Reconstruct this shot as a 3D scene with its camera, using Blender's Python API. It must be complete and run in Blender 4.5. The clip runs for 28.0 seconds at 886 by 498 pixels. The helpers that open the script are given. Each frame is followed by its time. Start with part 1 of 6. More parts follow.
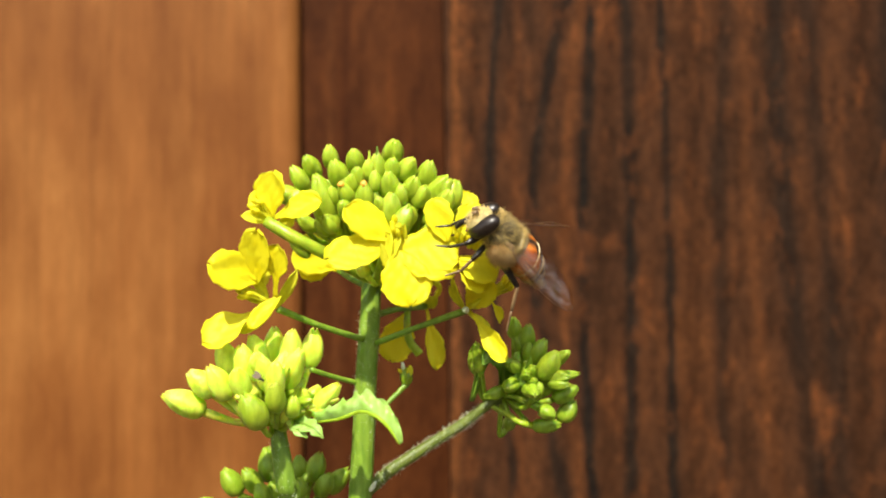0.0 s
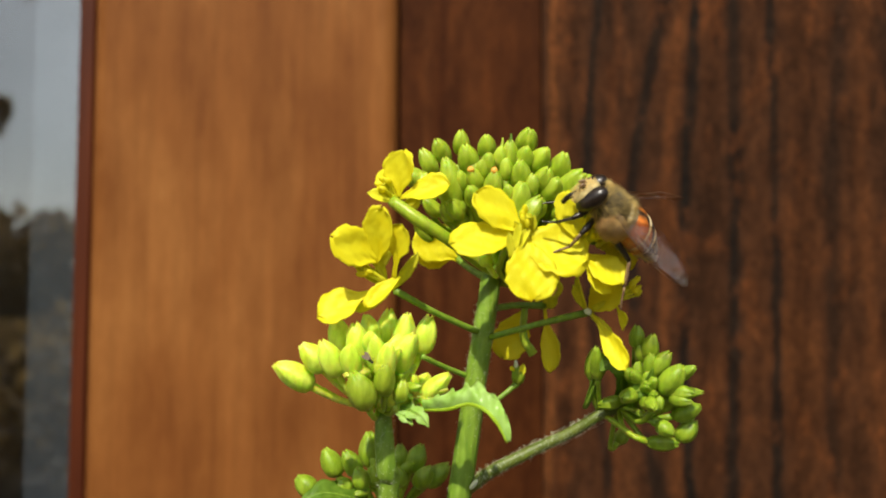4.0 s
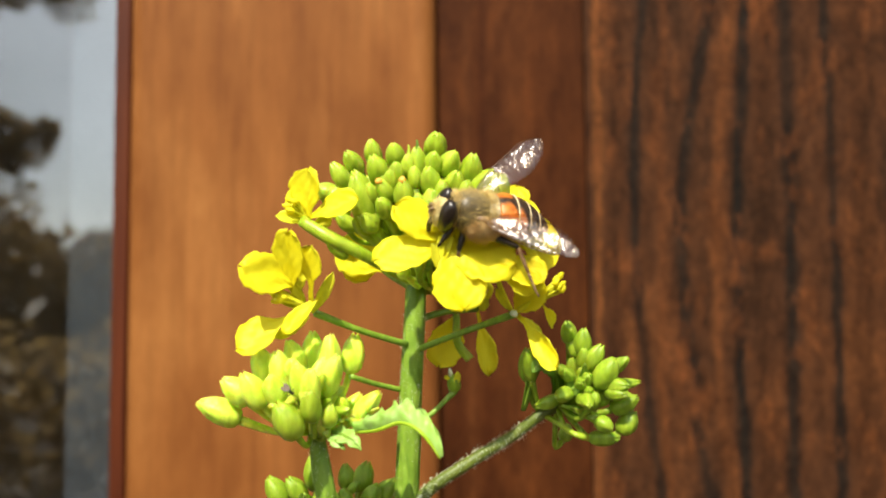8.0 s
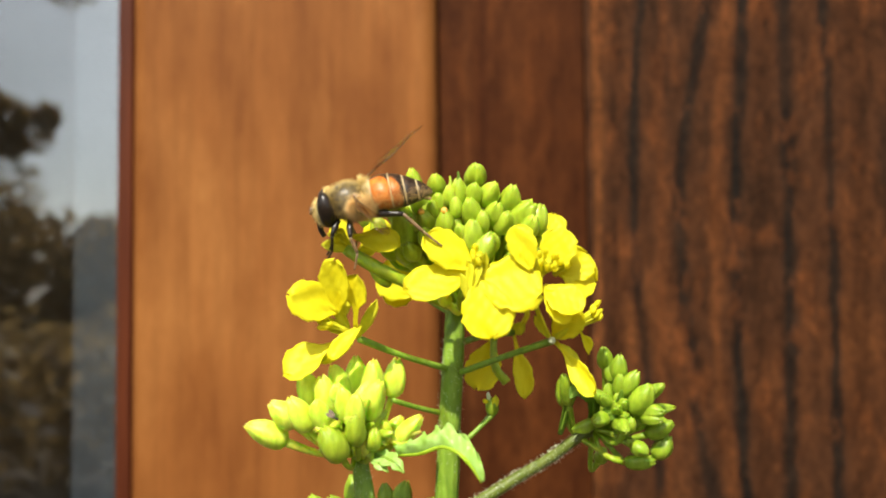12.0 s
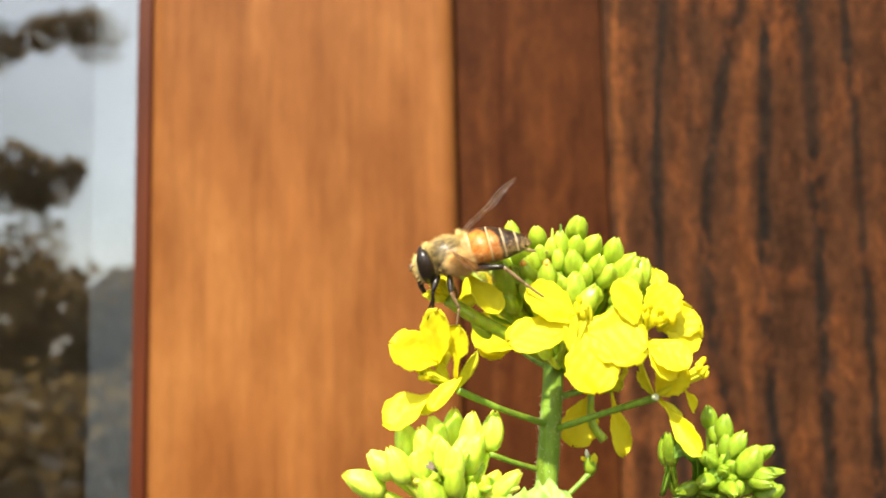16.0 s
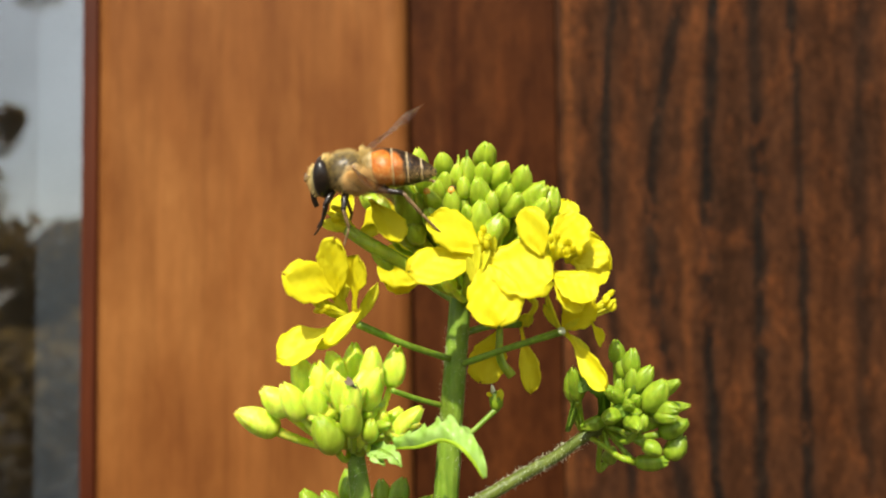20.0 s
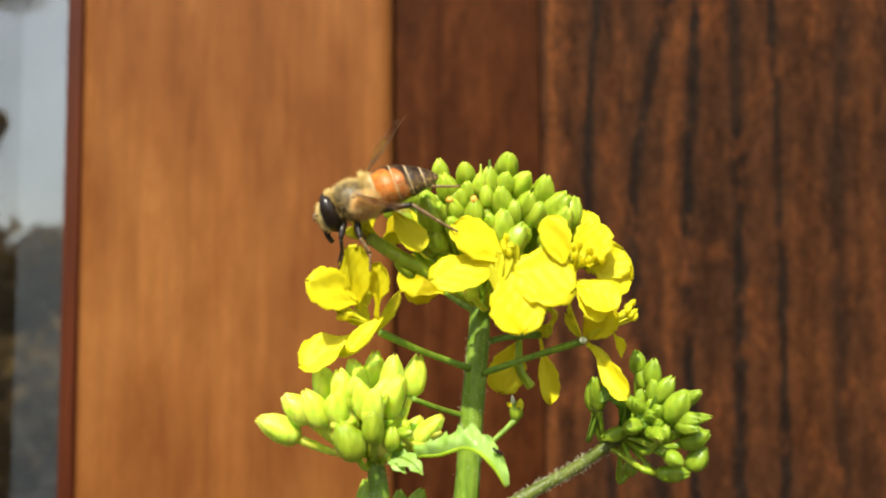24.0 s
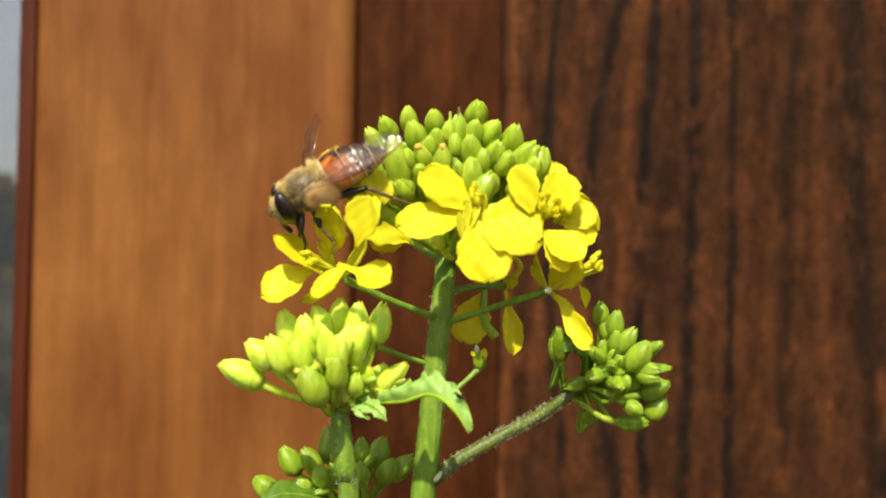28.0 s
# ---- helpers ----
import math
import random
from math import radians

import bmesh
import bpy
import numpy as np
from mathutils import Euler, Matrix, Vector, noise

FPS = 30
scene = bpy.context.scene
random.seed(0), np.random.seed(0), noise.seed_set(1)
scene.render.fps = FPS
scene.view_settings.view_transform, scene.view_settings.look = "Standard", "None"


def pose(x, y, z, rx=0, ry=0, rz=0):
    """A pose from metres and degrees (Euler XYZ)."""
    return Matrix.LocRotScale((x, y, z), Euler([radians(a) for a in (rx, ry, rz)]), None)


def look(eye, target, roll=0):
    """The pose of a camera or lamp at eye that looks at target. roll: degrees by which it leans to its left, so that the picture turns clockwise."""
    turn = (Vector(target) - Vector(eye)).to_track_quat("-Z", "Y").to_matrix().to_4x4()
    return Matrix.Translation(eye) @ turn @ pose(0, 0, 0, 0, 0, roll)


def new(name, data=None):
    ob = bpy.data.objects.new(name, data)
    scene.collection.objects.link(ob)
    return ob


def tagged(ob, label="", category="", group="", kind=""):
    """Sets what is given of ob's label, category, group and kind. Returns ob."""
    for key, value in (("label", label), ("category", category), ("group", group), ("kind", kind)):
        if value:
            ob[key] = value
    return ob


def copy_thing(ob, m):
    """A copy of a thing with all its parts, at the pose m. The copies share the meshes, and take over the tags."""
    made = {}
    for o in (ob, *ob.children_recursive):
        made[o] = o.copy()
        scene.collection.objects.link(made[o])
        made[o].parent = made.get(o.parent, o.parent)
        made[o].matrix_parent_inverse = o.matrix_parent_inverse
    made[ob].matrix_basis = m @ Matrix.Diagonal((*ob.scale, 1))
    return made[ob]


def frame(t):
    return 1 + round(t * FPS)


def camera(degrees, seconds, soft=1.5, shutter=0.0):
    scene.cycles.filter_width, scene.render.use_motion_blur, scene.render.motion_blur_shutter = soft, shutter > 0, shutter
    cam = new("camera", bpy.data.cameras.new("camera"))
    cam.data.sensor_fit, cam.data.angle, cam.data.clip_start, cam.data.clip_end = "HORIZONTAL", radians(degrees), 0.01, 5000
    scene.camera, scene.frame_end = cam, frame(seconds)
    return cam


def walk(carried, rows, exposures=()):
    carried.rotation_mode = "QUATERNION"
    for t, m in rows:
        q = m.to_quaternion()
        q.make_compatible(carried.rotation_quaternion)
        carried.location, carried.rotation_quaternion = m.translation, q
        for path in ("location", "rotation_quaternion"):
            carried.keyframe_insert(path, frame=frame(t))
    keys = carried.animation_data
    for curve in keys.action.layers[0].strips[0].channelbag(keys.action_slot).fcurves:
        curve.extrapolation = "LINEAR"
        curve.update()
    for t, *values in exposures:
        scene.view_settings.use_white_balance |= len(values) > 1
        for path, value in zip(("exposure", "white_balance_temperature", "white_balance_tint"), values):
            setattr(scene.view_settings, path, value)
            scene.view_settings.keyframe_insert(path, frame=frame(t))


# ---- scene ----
# Metres, z up. A drone fly on a flowering mustard plant before a timber wall with a glazed sash.
MM = 0.001
GROUND_TO_PLANT = (0.00102, 0.10102, 0.59957)

cam = camera(55, 28.0, soft=1.9)
cam.data.dof.use_dof = True
cam.data.dof.focus_distance = 0.096
cam.data.dof.aperture_fstop = 27.0
walk(cam, [
    (0, pose(0.00000, -0.00750, 0.62000, 93.11, 0.87, -10.01)),
    (0.5, pose(0.00000, -0.00747, 0.62000, 93.53, 0.90, -9.94)),
    (1, pose(0.00000, -0.00743, 0.62000, 93.44, 0.71, -9.74)),
    (1.5, pose(0.00000, -0.00735, 0.62000, 92.73, 0.41, -9.18)),
    (2, pose(0.00000, -0.00720, 0.62000, 93.87, 0.39, -8.66)),
    (2.5, pose(0.00000, -0.00716, 0.62000, 94.20, 0.13, -6.53)),
    (3, pose(0.00000, -0.00691, 0.62000, 92.55, -0.52, -5.03)),
    (3.5, pose(0.00000, -0.00694, 0.62000, 93.20, -0.39, -4.84)),
    (5.5, pose(0.00000, 0.00248, 0.62000, 92.51, 0.26, 0.55)),
    (6, pose(0.00000, 0.00219, 0.62000, 93.03, 0.62, -0.05)),
    (6.5, pose(0.00000, 0.00267, 0.62000, 93.41, 0.45, -0.85)),
    (7, pose(0.00000, 0.00257, 0.62000, 93.72, 0.55, -0.33)),
    (7.5, pose(0.00000, 0.00231, 0.62000, 93.67, 0.55, -0.51)),
    (8, pose(0.00000, 0.00196, 0.62000, 94.00, 0.58, -0.95)),
    (8.5, pose(0.00000, 0.00201, 0.62000, 93.75, 0.58, -0.70)),
    (9, pose(0.00000, 0.00207, 0.62000, 93.45, 0.63, -0.44)),
    (9.5, pose(0.00000, 0.00196, 0.62000, 93.84, 0.81, -0.37)),
    (10, pose(0.00000, 0.00181, 0.62000, 93.95, 1.17, -0.11)),
    (10.5, pose(0.00000, 0.00179, 0.62000, 94.00, 1.33, -0.00)),
    (11, pose(0.00000, 0.00137, 0.62000, 93.97, 1.38, -0.65)),
    (11.5, pose(0.00000, 0.00039, 0.62000, 94.07, 1.25, -0.93)),
    (12, pose(0.00000, -0.00063, 0.62000, 92.96, 0.69, -0.86)),
    (12.5, pose(0.00000, -0.00077, 0.62000, 92.90, 0.43, -0.61)),
    (14.5, pose(0.00000, 0.00351, 0.62000, 95.05, 1.43, 0.52)),
    (15, pose(0.00000, 0.00394, 0.62000, 95.14, 1.34, 1.59)),
    (15.5, pose(0.00000, 0.00469, 0.62000, 95.09, 1.30, 1.83)),
    (16, pose(0.00000, 0.00464, 0.62000, 96.20, 1.24, 0.55)),
    (16.5, pose(0.00000, 0.00490, 0.62000, 94.89, 0.94, 0.60)),
    (17, pose(0.00000, 0.00520, 0.62000, 93.53, 0.76, 0.09)),
    (17.5, pose(0.00000, 0.00502, 0.62000, 93.54, 0.82, -0.26)),
    (18, pose(0.00000, 0.00432, 0.62000, 94.11, 1.04, -0.53)),
    (18.5, pose(0.00000, 0.00355, 0.62000, 93.70, 0.97, -1.13)),
    (19, pose(0.00000, 0.00270, 0.62000, 93.73, 0.93, -2.04)),
    (19.5, pose(0.00000, 0.00224, 0.62000, 93.31, 0.90, -2.11)),
    (20, pose(0.00000, 0.00143, 0.62000, 93.21, 0.84, -2.78)),
    (20.5, pose(0.00000, 0.00071, 0.62000, 94.08, 0.69, -2.50)),
    (22.5, pose(0.00000, 0.00105, 0.62000, 94.98, 0.58, -2.93)),
    (23, pose(0.00000, 0.00084, 0.62000, 94.52, 0.46, -3.52)),
    (23.5, pose(0.00000, 0.00070, 0.62000, 93.86, 0.26, -3.28)),
    (24, pose(0.00000, 0.00059, 0.62000, 93.84, 0.37, -3.93)),
    (24.5, pose(0.00000, 0.00062, 0.62000, 94.17, 0.38, -4.06)),
    (25, pose(0.00000, 0.00056, 0.62000, 93.52, 0.16, -3.99)),
    (25.5, pose(0.00000, 0.00006, 0.62000, 93.39, -0.09, -4.32)),
    (26, pose(0.00000, -0.00057, 0.62000, 93.11, -0.67, -4.59)),
    (26.5, pose(0.00000, -0.00066, 0.62000, 91.41, -0.94, -4.95)),
    (27, pose(0.00000, -0.00119, 0.62000, 92.10, -0.95, -5.27)),
    (27.5, pose(0.00000, -0.00201, 0.62000, 92.38, -0.92, -6.10)),
    (28, pose(0.00000, -0.00168, 0.62000, 91.19, -0.91, -6.73)),
], exposures=[(0, 0.55), (1, 0.54), (1.5, 0.30), (2, 0.02), (3, -0.06), (3.5, -0.04), (5.5, 0.17), (6, 0.28), (7, 0.50), (8, 0.55), (9, 0.60), (10, 0.42), (11, 0.52), (12.5, 0.50),
              (14.5, 0.66), (15, 0.80), (16, 1.02), (16.5, 0.58), (17, 0.16), (18, 0.35), (19, 0.36), (20, 0.31), (22.5, 0.44), (24, 0.43), (26, 0.35), (28, 0.23)])

# ---- light ----
SUN_TO = Vector((-0.22, -0.66, 0.78)).normalized()
world = bpy.data.worlds.new("sky")
scene.world = world
world.use_nodes = True
wn = world.node_tree
sky = wn.nodes.new("ShaderNodeTexSky")
sky.sky_type = 'NISHITA'
sky.sun_disc = False
sky.sun_elevation = math.asin(SUN_TO.z)
sky.sun_rotation = math.atan2(SUN_TO.x, SUN_TO.y)
sky.air_density, sky.dust_density = 1.2, 1.1
wn.nodes["Background"].inputs[1].default_value = 0.15
# thin bright cloud greys the blue
haze = wn.nodes.new("ShaderNodeHueSaturation")
haze.inputs["Saturation"].default_value = 0.38
veil = wn.nodes.new("ShaderNodeTexNoise")
veil.inputs["Scale"].default_value, veil.inputs["Detail"].default_value = 3.2, 5.0
veil_map = wn.nodes.new("ShaderNodeMapRange")
veil_map.inputs[1].default_value, veil_map.inputs[2].default_value = 0.3, 0.7
veil_map.inputs[3].default_value, veil_map.inputs[4].default_value = 0.72, 1.12
wn.links.new(veil.outputs["Fac"], veil_map.inputs[0])
wn.links.new(veil_map.outputs[0], haze.inputs["Value"])
wn.links.new(sky.outputs[0], haze.inputs["Color"])
wn.links.new(haze.outputs[0], wn.nodes["Background"].inputs[0])
sun = new("sun", bpy.data.lights.new("sun", 'SUN'))
sun.data.energy, sun.data.angle, sun.data.color = 4.6, radians(0.5), (1.0, 0.94, 0.80)
sun.matrix_world = look(SUN_TO * 5, (0, 0, 0))


# ---- materials ----
class Nodes:
    """Short-hand for a node material."""

    def __init__(self, name):
        self.mat = bpy.data.materials.new(name)
        self.mat.use_nodes = True
        self.tree = self.mat.node_tree
        self.bsdf = self.tree.nodes["Principled BSDF"]
        self.out = self.tree.nodes["Material Output"]

    def add(self, kind, **inputs):
        n = self.tree.nodes.new(kind)
        for k, v in inputs.items():
            self.set(n, k.replace("_", " "), v)
        return n

    def set(self, n, key, v):
        if isinstance(v, bpy.types.NodeSocket):
            self.tree.links.new(v, n.inputs[key])
        else:
            n.inputs[key].default_value = v

    def coords(self, scale=(1, 1, 1), kind="Object"):
        c = self.add("ShaderNodeTexCoord")
        m = self.add("ShaderNodeMapping")
        self.tree.links.new(c.outputs[kind], m.inputs["Vector"])
        m.inputs["Scale"].default_value = scale
        return m.outputs[0]

    def noise(self, scale, stretch=(1, 1, 1), detail=4.0, rough=0.55):
        n = self.add("ShaderNodeTexNoise", Vector=self.coords(stretch), Scale=scale, Detail=detail, Roughness=rough)
        return n.outputs["Fac"]

    def ramp(self, fac, stops):
        r = self.add("ShaderNodeValToRGB")
        self.tree.links.new(fac, r.inputs[0])
        e = r.color_ramp.elements
        while len(e) < len(stops):
            e.new(0.5)
        for el, (p, c) in zip(e, stops):
            el.position, el.color = p, (*c, 1)
        return r.outputs[0]

    def mix(self, fac, a, b, how='MIX'):
        n = self.tree.nodes.new("ShaderNodeMix")
        n.data_type, n.blend_type = 'RGBA', how
        for key, v in ((0, fac), (6, a), (7, b)):
            if isinstance(v, bpy.types.NodeSocket):
                self.tree.links.new(v, n.inputs[key])
            else:
                n.inputs[key].default_value = (*v, 1) if isinstance(v, tuple) else v
        return n.outputs[2]

    def calc(self, op, a, b=0.0):
        n = self.tree.nodes.new("ShaderNodeMath")
        n.operation = op
        for i, v in enumerate((a, b)):
            if isinstance(v, bpy.types.NodeSocket):
                self.tree.links.new(v, n.inputs[i])
            else:
                n.inputs[i].default_value = v
        return n.outputs[0]

    def bump(self, height, strength=0.3, distance=0.0005):
        b = self.add("ShaderNodeBump", Height=height, Strength=strength, Distance=distance)
        self.set(self.bsdf, "Normal", b.outputs[0])
        return b

    def done(self, color, rough=0.5, metal=0.0, **more):
        self.set(self.bsdf, "Base Color", (*color, 1) if isinstance(color, tuple) else color)
        self.set(self.bsdf, "Roughness", rough)
        self.set(self.bsdf, "Metallic", metal)
        for k, v in more.items():
            self.set(self.bsdf, k.replace("_", " "), v)
        return self.mat

    def let_through(self, color, amount):
        """Light shines through thin leaves and petals."""
        t = self.add("ShaderNodeBsdfTranslucent")
        self.set(t, "Color", (*color, 1) if isinstance(color, tuple) else color)
        m = self.add("ShaderNodeMixShader", Fac=amount)
        self.tree.links.new(self.bsdf.outputs[0], m.inputs[1])
        self.tree.links.new(t.outputs[0], m.inputs[2])
        self.tree.links.new(m.outputs[0], self.out.inputs[0])
        return self.mat


def dim(n, color, k):
    """The stain on the wood: darker and warmer."""
    return n.mix(1.0, color, (k * 1.07, k * 0.815, k * 0.49), 'MULTIPLY')


def wood_stile():
    n = Nodes("golden varnished wood")
    fine = n.noise(700, (1, 1, 0.04), 5)
    wide = n.noise(62, (1, 1, 0.16), 3)
    blot = n.noise(24, (1, 1, 0.45), 5, 0.65)
    mott = n.noise(130, (1, 1, 0.28), 4, 0.6)
    c = n.ramp(wide, [(0.3, (0.270, 0.104, 0.034)), (0.5, (0.350, 0.150, 0.054)), (0.7, (0.43, 0.202, 0.080))])
    c = n.mix(0.42, c, n.ramp(fine, [(0.3, (0.24, 0.104, 0.036)), (0.7, (0.43, 0.205, 0.082))]))
    c = n.mix(0.62, c, n.ramp(blot, [(0.32, (0.22, 0.076, 0.024)), (0.5, (0.36, 0.150, 0.052)), (0.68, (0.54, 0.262, 0.104))]))
    c = n.mix(0.55, c, n.ramp(mott, [(0.32, (0.74, 0.68, 0.62)), (0.52, (1.0, 1.0, 1.0)), (0.68, (1.16, 1.18, 1.18))]), 'MULTIPLY')
    streak = n.noise(190, (1, 1, 0.05), 5, 0.65)
    c = n.mix(0.42, c, n.ramp(streak, [(0.36, (0.70, 0.66, 0.64)), (0.52, (1.0, 1.0, 1.0)), (0.66, (1.22, 1.24, 1.26))]), 'MULTIPLY')
    n.bump(fine, 0.25, 0.0003)
    return n.done(n.mix(1.0, c, (0.585, 0.490, 0.330), 'MULTIPLY'), 0.55, Specular_IOR_Level=0.08)


def wood_bead():
    n = Nodes("red-brown stained wood")
    fine = n.noise(600, (1, 1, 0.04), 5)
    c = n.ramp(fine, [(0.3, (0.075, 0.020, 0.010)), (0.7, (0.150, 0.046, 0.020))])
    n.bump(fine, 0.3, 0.0003)
    return n.done(dim(n, c, 0.62), 0.5, Specular_IOR_Level=0.15)


def wood_strip():
    n = Nodes("dark brown board wood")
    fine = n.noise(500, (1, 1, 0.045), 5)
    wide = n.noise(60, (1, 1, 0.2), 4)
    mott = n.noise(110, (1, 1, 0.5), 4, 0.6)
    c = n.ramp(wide, [(0.3, (0.098, 0.036, 0.015)), (0.5, (0.150, 0.056, 0.024)), (0.72, (0.20, 0.080, 0.036))])
    c = n.mix(0.3, c, n.ramp(fine, [(0.3, (0.095, 0.034, 0.015)), (0.7, (0.190, 0.078, 0.036))]))
    c = n.mix(0.8, c, n.ramp(mott, [(0.32, (0.66, 0.62, 0.60)), (0.52, (1.0, 1.0, 1.0)), (0.68, (1.25, 1.25, 1.2))]), 'MULTIPLY')
    speck = n.noise(330, (1, 1, 0.4), 5, 0.7)
    c = n.mix(0.75, c, n.ramp(speck, [(0.34, (0.60, 0.56, 0.54)), (0.5, (1.0, 1.0, 1.0)), (0.67, (1.38, 1.36, 1.3))]), 'MULTIPLY')
    c0 = n.add("ShaderNodeTexCoord")
    sep = n.add("ShaderNodeSeparateXYZ", Vector=c0.outputs["Object"])
    vein = n.calc('ADD', sep.outputs[0], n.calc('MULTIPLY', n.calc('SUBTRACT', n.noise(26, (1, 1, 0.6), 3), 0.5), 0.005))
    for at, half, tone in ((0.0118, 0.0020, (1.45, 1.6, 1.7)), (0.0165, 0.0022, (0.70, 0.62, 0.60)), (0.0300, 0.004, (1.12, 1.12, 1.1))):
        near = n.calc('MAXIMUM', 0.0, n.calc('SUBTRACT', 1.0, n.calc('DIVIDE', n.calc('ABSOLUTE', n.calc('SUBTRACT', vein, at)), half)))
        c = n.mix(n.calc('MULTIPLY', near, n.calc('MULTIPLY', n.noise(22, (1, 1, 0.35), 3), 1.5)), c, n.mix(1.0, c, tone, 'MULTIPLY'))
    n.bump(fine, 0.4, 0.0004)
    return n.done(dim(n, c, 0.35), 0.6, Specular_IOR_Level=0.05)


def wood_weathered():
    """Dark board; each black band of winter grain wavers, swells and fades on its own way up it."""
    n = Nodes("weathered dark grained wood")
    c0 = n.add("ShaderNodeTexCoord")
    sep = n.add("ShaderNodeSeparateXYZ", Vector=c0.outputs["Object"])
    jitter = n.calc('MULTIPLY', n.calc('SUBTRACT', n.noise(130, (1, 1, 0.4), 5, 0.7), 0.5), 0.0052)
    x = n.calc('ADD', sep.outputs[0], jitter)
    z = n.calc('SUBTRACT', sep.outputs[2], 0.62)
    patch = n.noise(32, (1, 1, 0.45), 4, 0.6)
    c = n.ramp(patch, [(0.30, (0.066, 0.033, 0.021)), (0.48, (0.102, 0.047, 0.027)), (0.62, (0.140, 0.060, 0.030)), (0.74, (0.215, 0.090, 0.040))])

    dark, brown = (0.017, 0.017, 0.019), (0.055, 0.024, 0.013)

    def grain(at, slope, bow, half, depth, seed, tone, sway=0.0016):
        """One band: at x (m), leaning by slope, bent by bow, half its width, how deep its tone goes."""
        def along(scale, shift):
            v = n.add("ShaderNodeCombineXYZ", X=seed * 3.7 + shift, Y=n.calc('MULTIPLY', z, scale))
            return n.calc('SUBTRACT', n.add("ShaderNodeTexNoise", Vector=v.outputs[0], Scale=1.0, Detail=2.0).outputs["Fac"], 0.5)
        centre = n.calc('ADD', n.calc('MULTIPLY', z, n.calc('ADD', n.calc('MULTIPLY', z, bow), slope)), at)
        centre = n.calc('ADD', centre, n.calc('MULTIPLY', along(16, 0.0), sway * 2))
        wide = n.calc('MULTIPLY', n.calc('ADD', 1.0, n.calc('MULTIPLY', along(34, 9.1), 1.6)), half)
        d = n.calc('DIVIDE', n.calc('ABSOLUTE', n.calc('SUBTRACT', x, centre)), wide)
        m = n.add("ShaderNodeMapRange", Value=d)
        m.interpolation_type = 'SMOOTHSTEP'
        for i, v in ((1, 0.1), (2, 1.5), (3, 0.92), (4, 0.0)):
            m.inputs[i].default_value = v
        fade = n.add("ShaderNodeMapRange", Value=along(13, 4.3))
        for i, v in ((1, -0.20), (2, -0.02), (3, 0.25 if tone == brown else 0.62), (4, depth)):
            fade.inputs[i].default_value = v
        return n.mix(n.calc('MULTIPLY', m.outputs[0], fade.outputs[0]), c, tone)

    for row in ((-0.0004, 0.0, 0.0, 0.0010, 0.8, 1, brown), (0.0029, 0.015, 0.0, 0.0014, 0.55, 2, (0.40, 0.16, 0.06), 0.0022), (0.0078, 0.02, 0.0, 0.0026, 0.8, 3, brown),
                (0.0145, -0.044, 0.88, 0.0019, 0.95, 4, dark), (0.0205, 0.01, 0.4, 0.0018, 0.35, 5, (0.27, 0.10, 0.04), 0.003), (0.0277, -0.03, 1.60, 0.0024, 0.9, 6, dark), (0.0375, 0.0, 0.9, 0.0024, 0.35, 18, (0.30, 0.115, 0.045), 0.003),
                (0.0437, 0.007, 0.57, 0.0020, 1.0, 7, dark), (0.0515, 0.02, 0.2, 0.0028, 0.5, 8, brown), (0.0597, 0.018, -0.09, 0.0025, 0.95, 9, dark), (0.0727, 0.002, -0.04, 0.0018, 0.95, 10, dark),
                (0.0810, 0.03, 0.0, 0.0040, 0.55, 11, brown), (0.0905, 0.02, 0.3, 0.0026, 0.6, 12, dark), (0.1030, -0.06, 0.5, 0.0030, 0.35, 13, (0.24, 0.095, 0.04), 0.003), (0.1160, -0.08, 0.6, 0.0050, 0.8, 14, dark),
                (0.1290, -0.04, 0.0, 0.0040, 0.6, 15, dark), (0.1420, 0.04, 0.0, 0.0045, 0.7, 16, brown), (0.1550, 0.02, 0.0, 0.0060, 0.9, 17, dark)):
        c = grain(*row)
    fleck = n.noise(85, (1, 1, 0.42), 5, 0.7)
    c = n.mix(n.ramp(fleck, [(0.53, (0.0, 0.0, 0.0)), (0.66, (0.75, 0.75, 0.75))]), c, (0.25, 0.095, 0.040))
    scar = n.noise(75, (1, 1, 0.22), 5, 0.7)
    c = n.mix(n.ramp(scar, [(0.55, (0.0, 0.0, 0.0)), (0.66, (0.45, 0.45, 0.45))]), c, (0.030, 0.020, 0.017))
    mott = n.noise(170, (1, 1, 0.45), 5, 0.7)
    speck = n.noise(520, (1, 1, 0.7), 4, 0.65)
    c = n.mix(1.0, c, n.ramp(mott, [(0.34, (0.60, 0.58, 0.58)), (0.5, (0.96, 0.95, 0.94)), (0.66, (1.42, 1.36, 1.28))]), 'MULTIPLY')
    c = n.mix(0.55, c, n.ramp(speck, [(0.34, (0.55, 0.52, 0.52)), (0.5, (1.0, 1.0, 1.0)), (0.68, (1.5, 1.42, 1.32))]), 'MULTIPLY')
    n.bump(n.calc('ADD', mott, speck), 0.5, 0.0008)
    return n.done(n.mix(1.0, c, (0.47, 0.402, 0.290), 'MULTIPLY'), 0.7, Specular_IOR_Level=0.06)


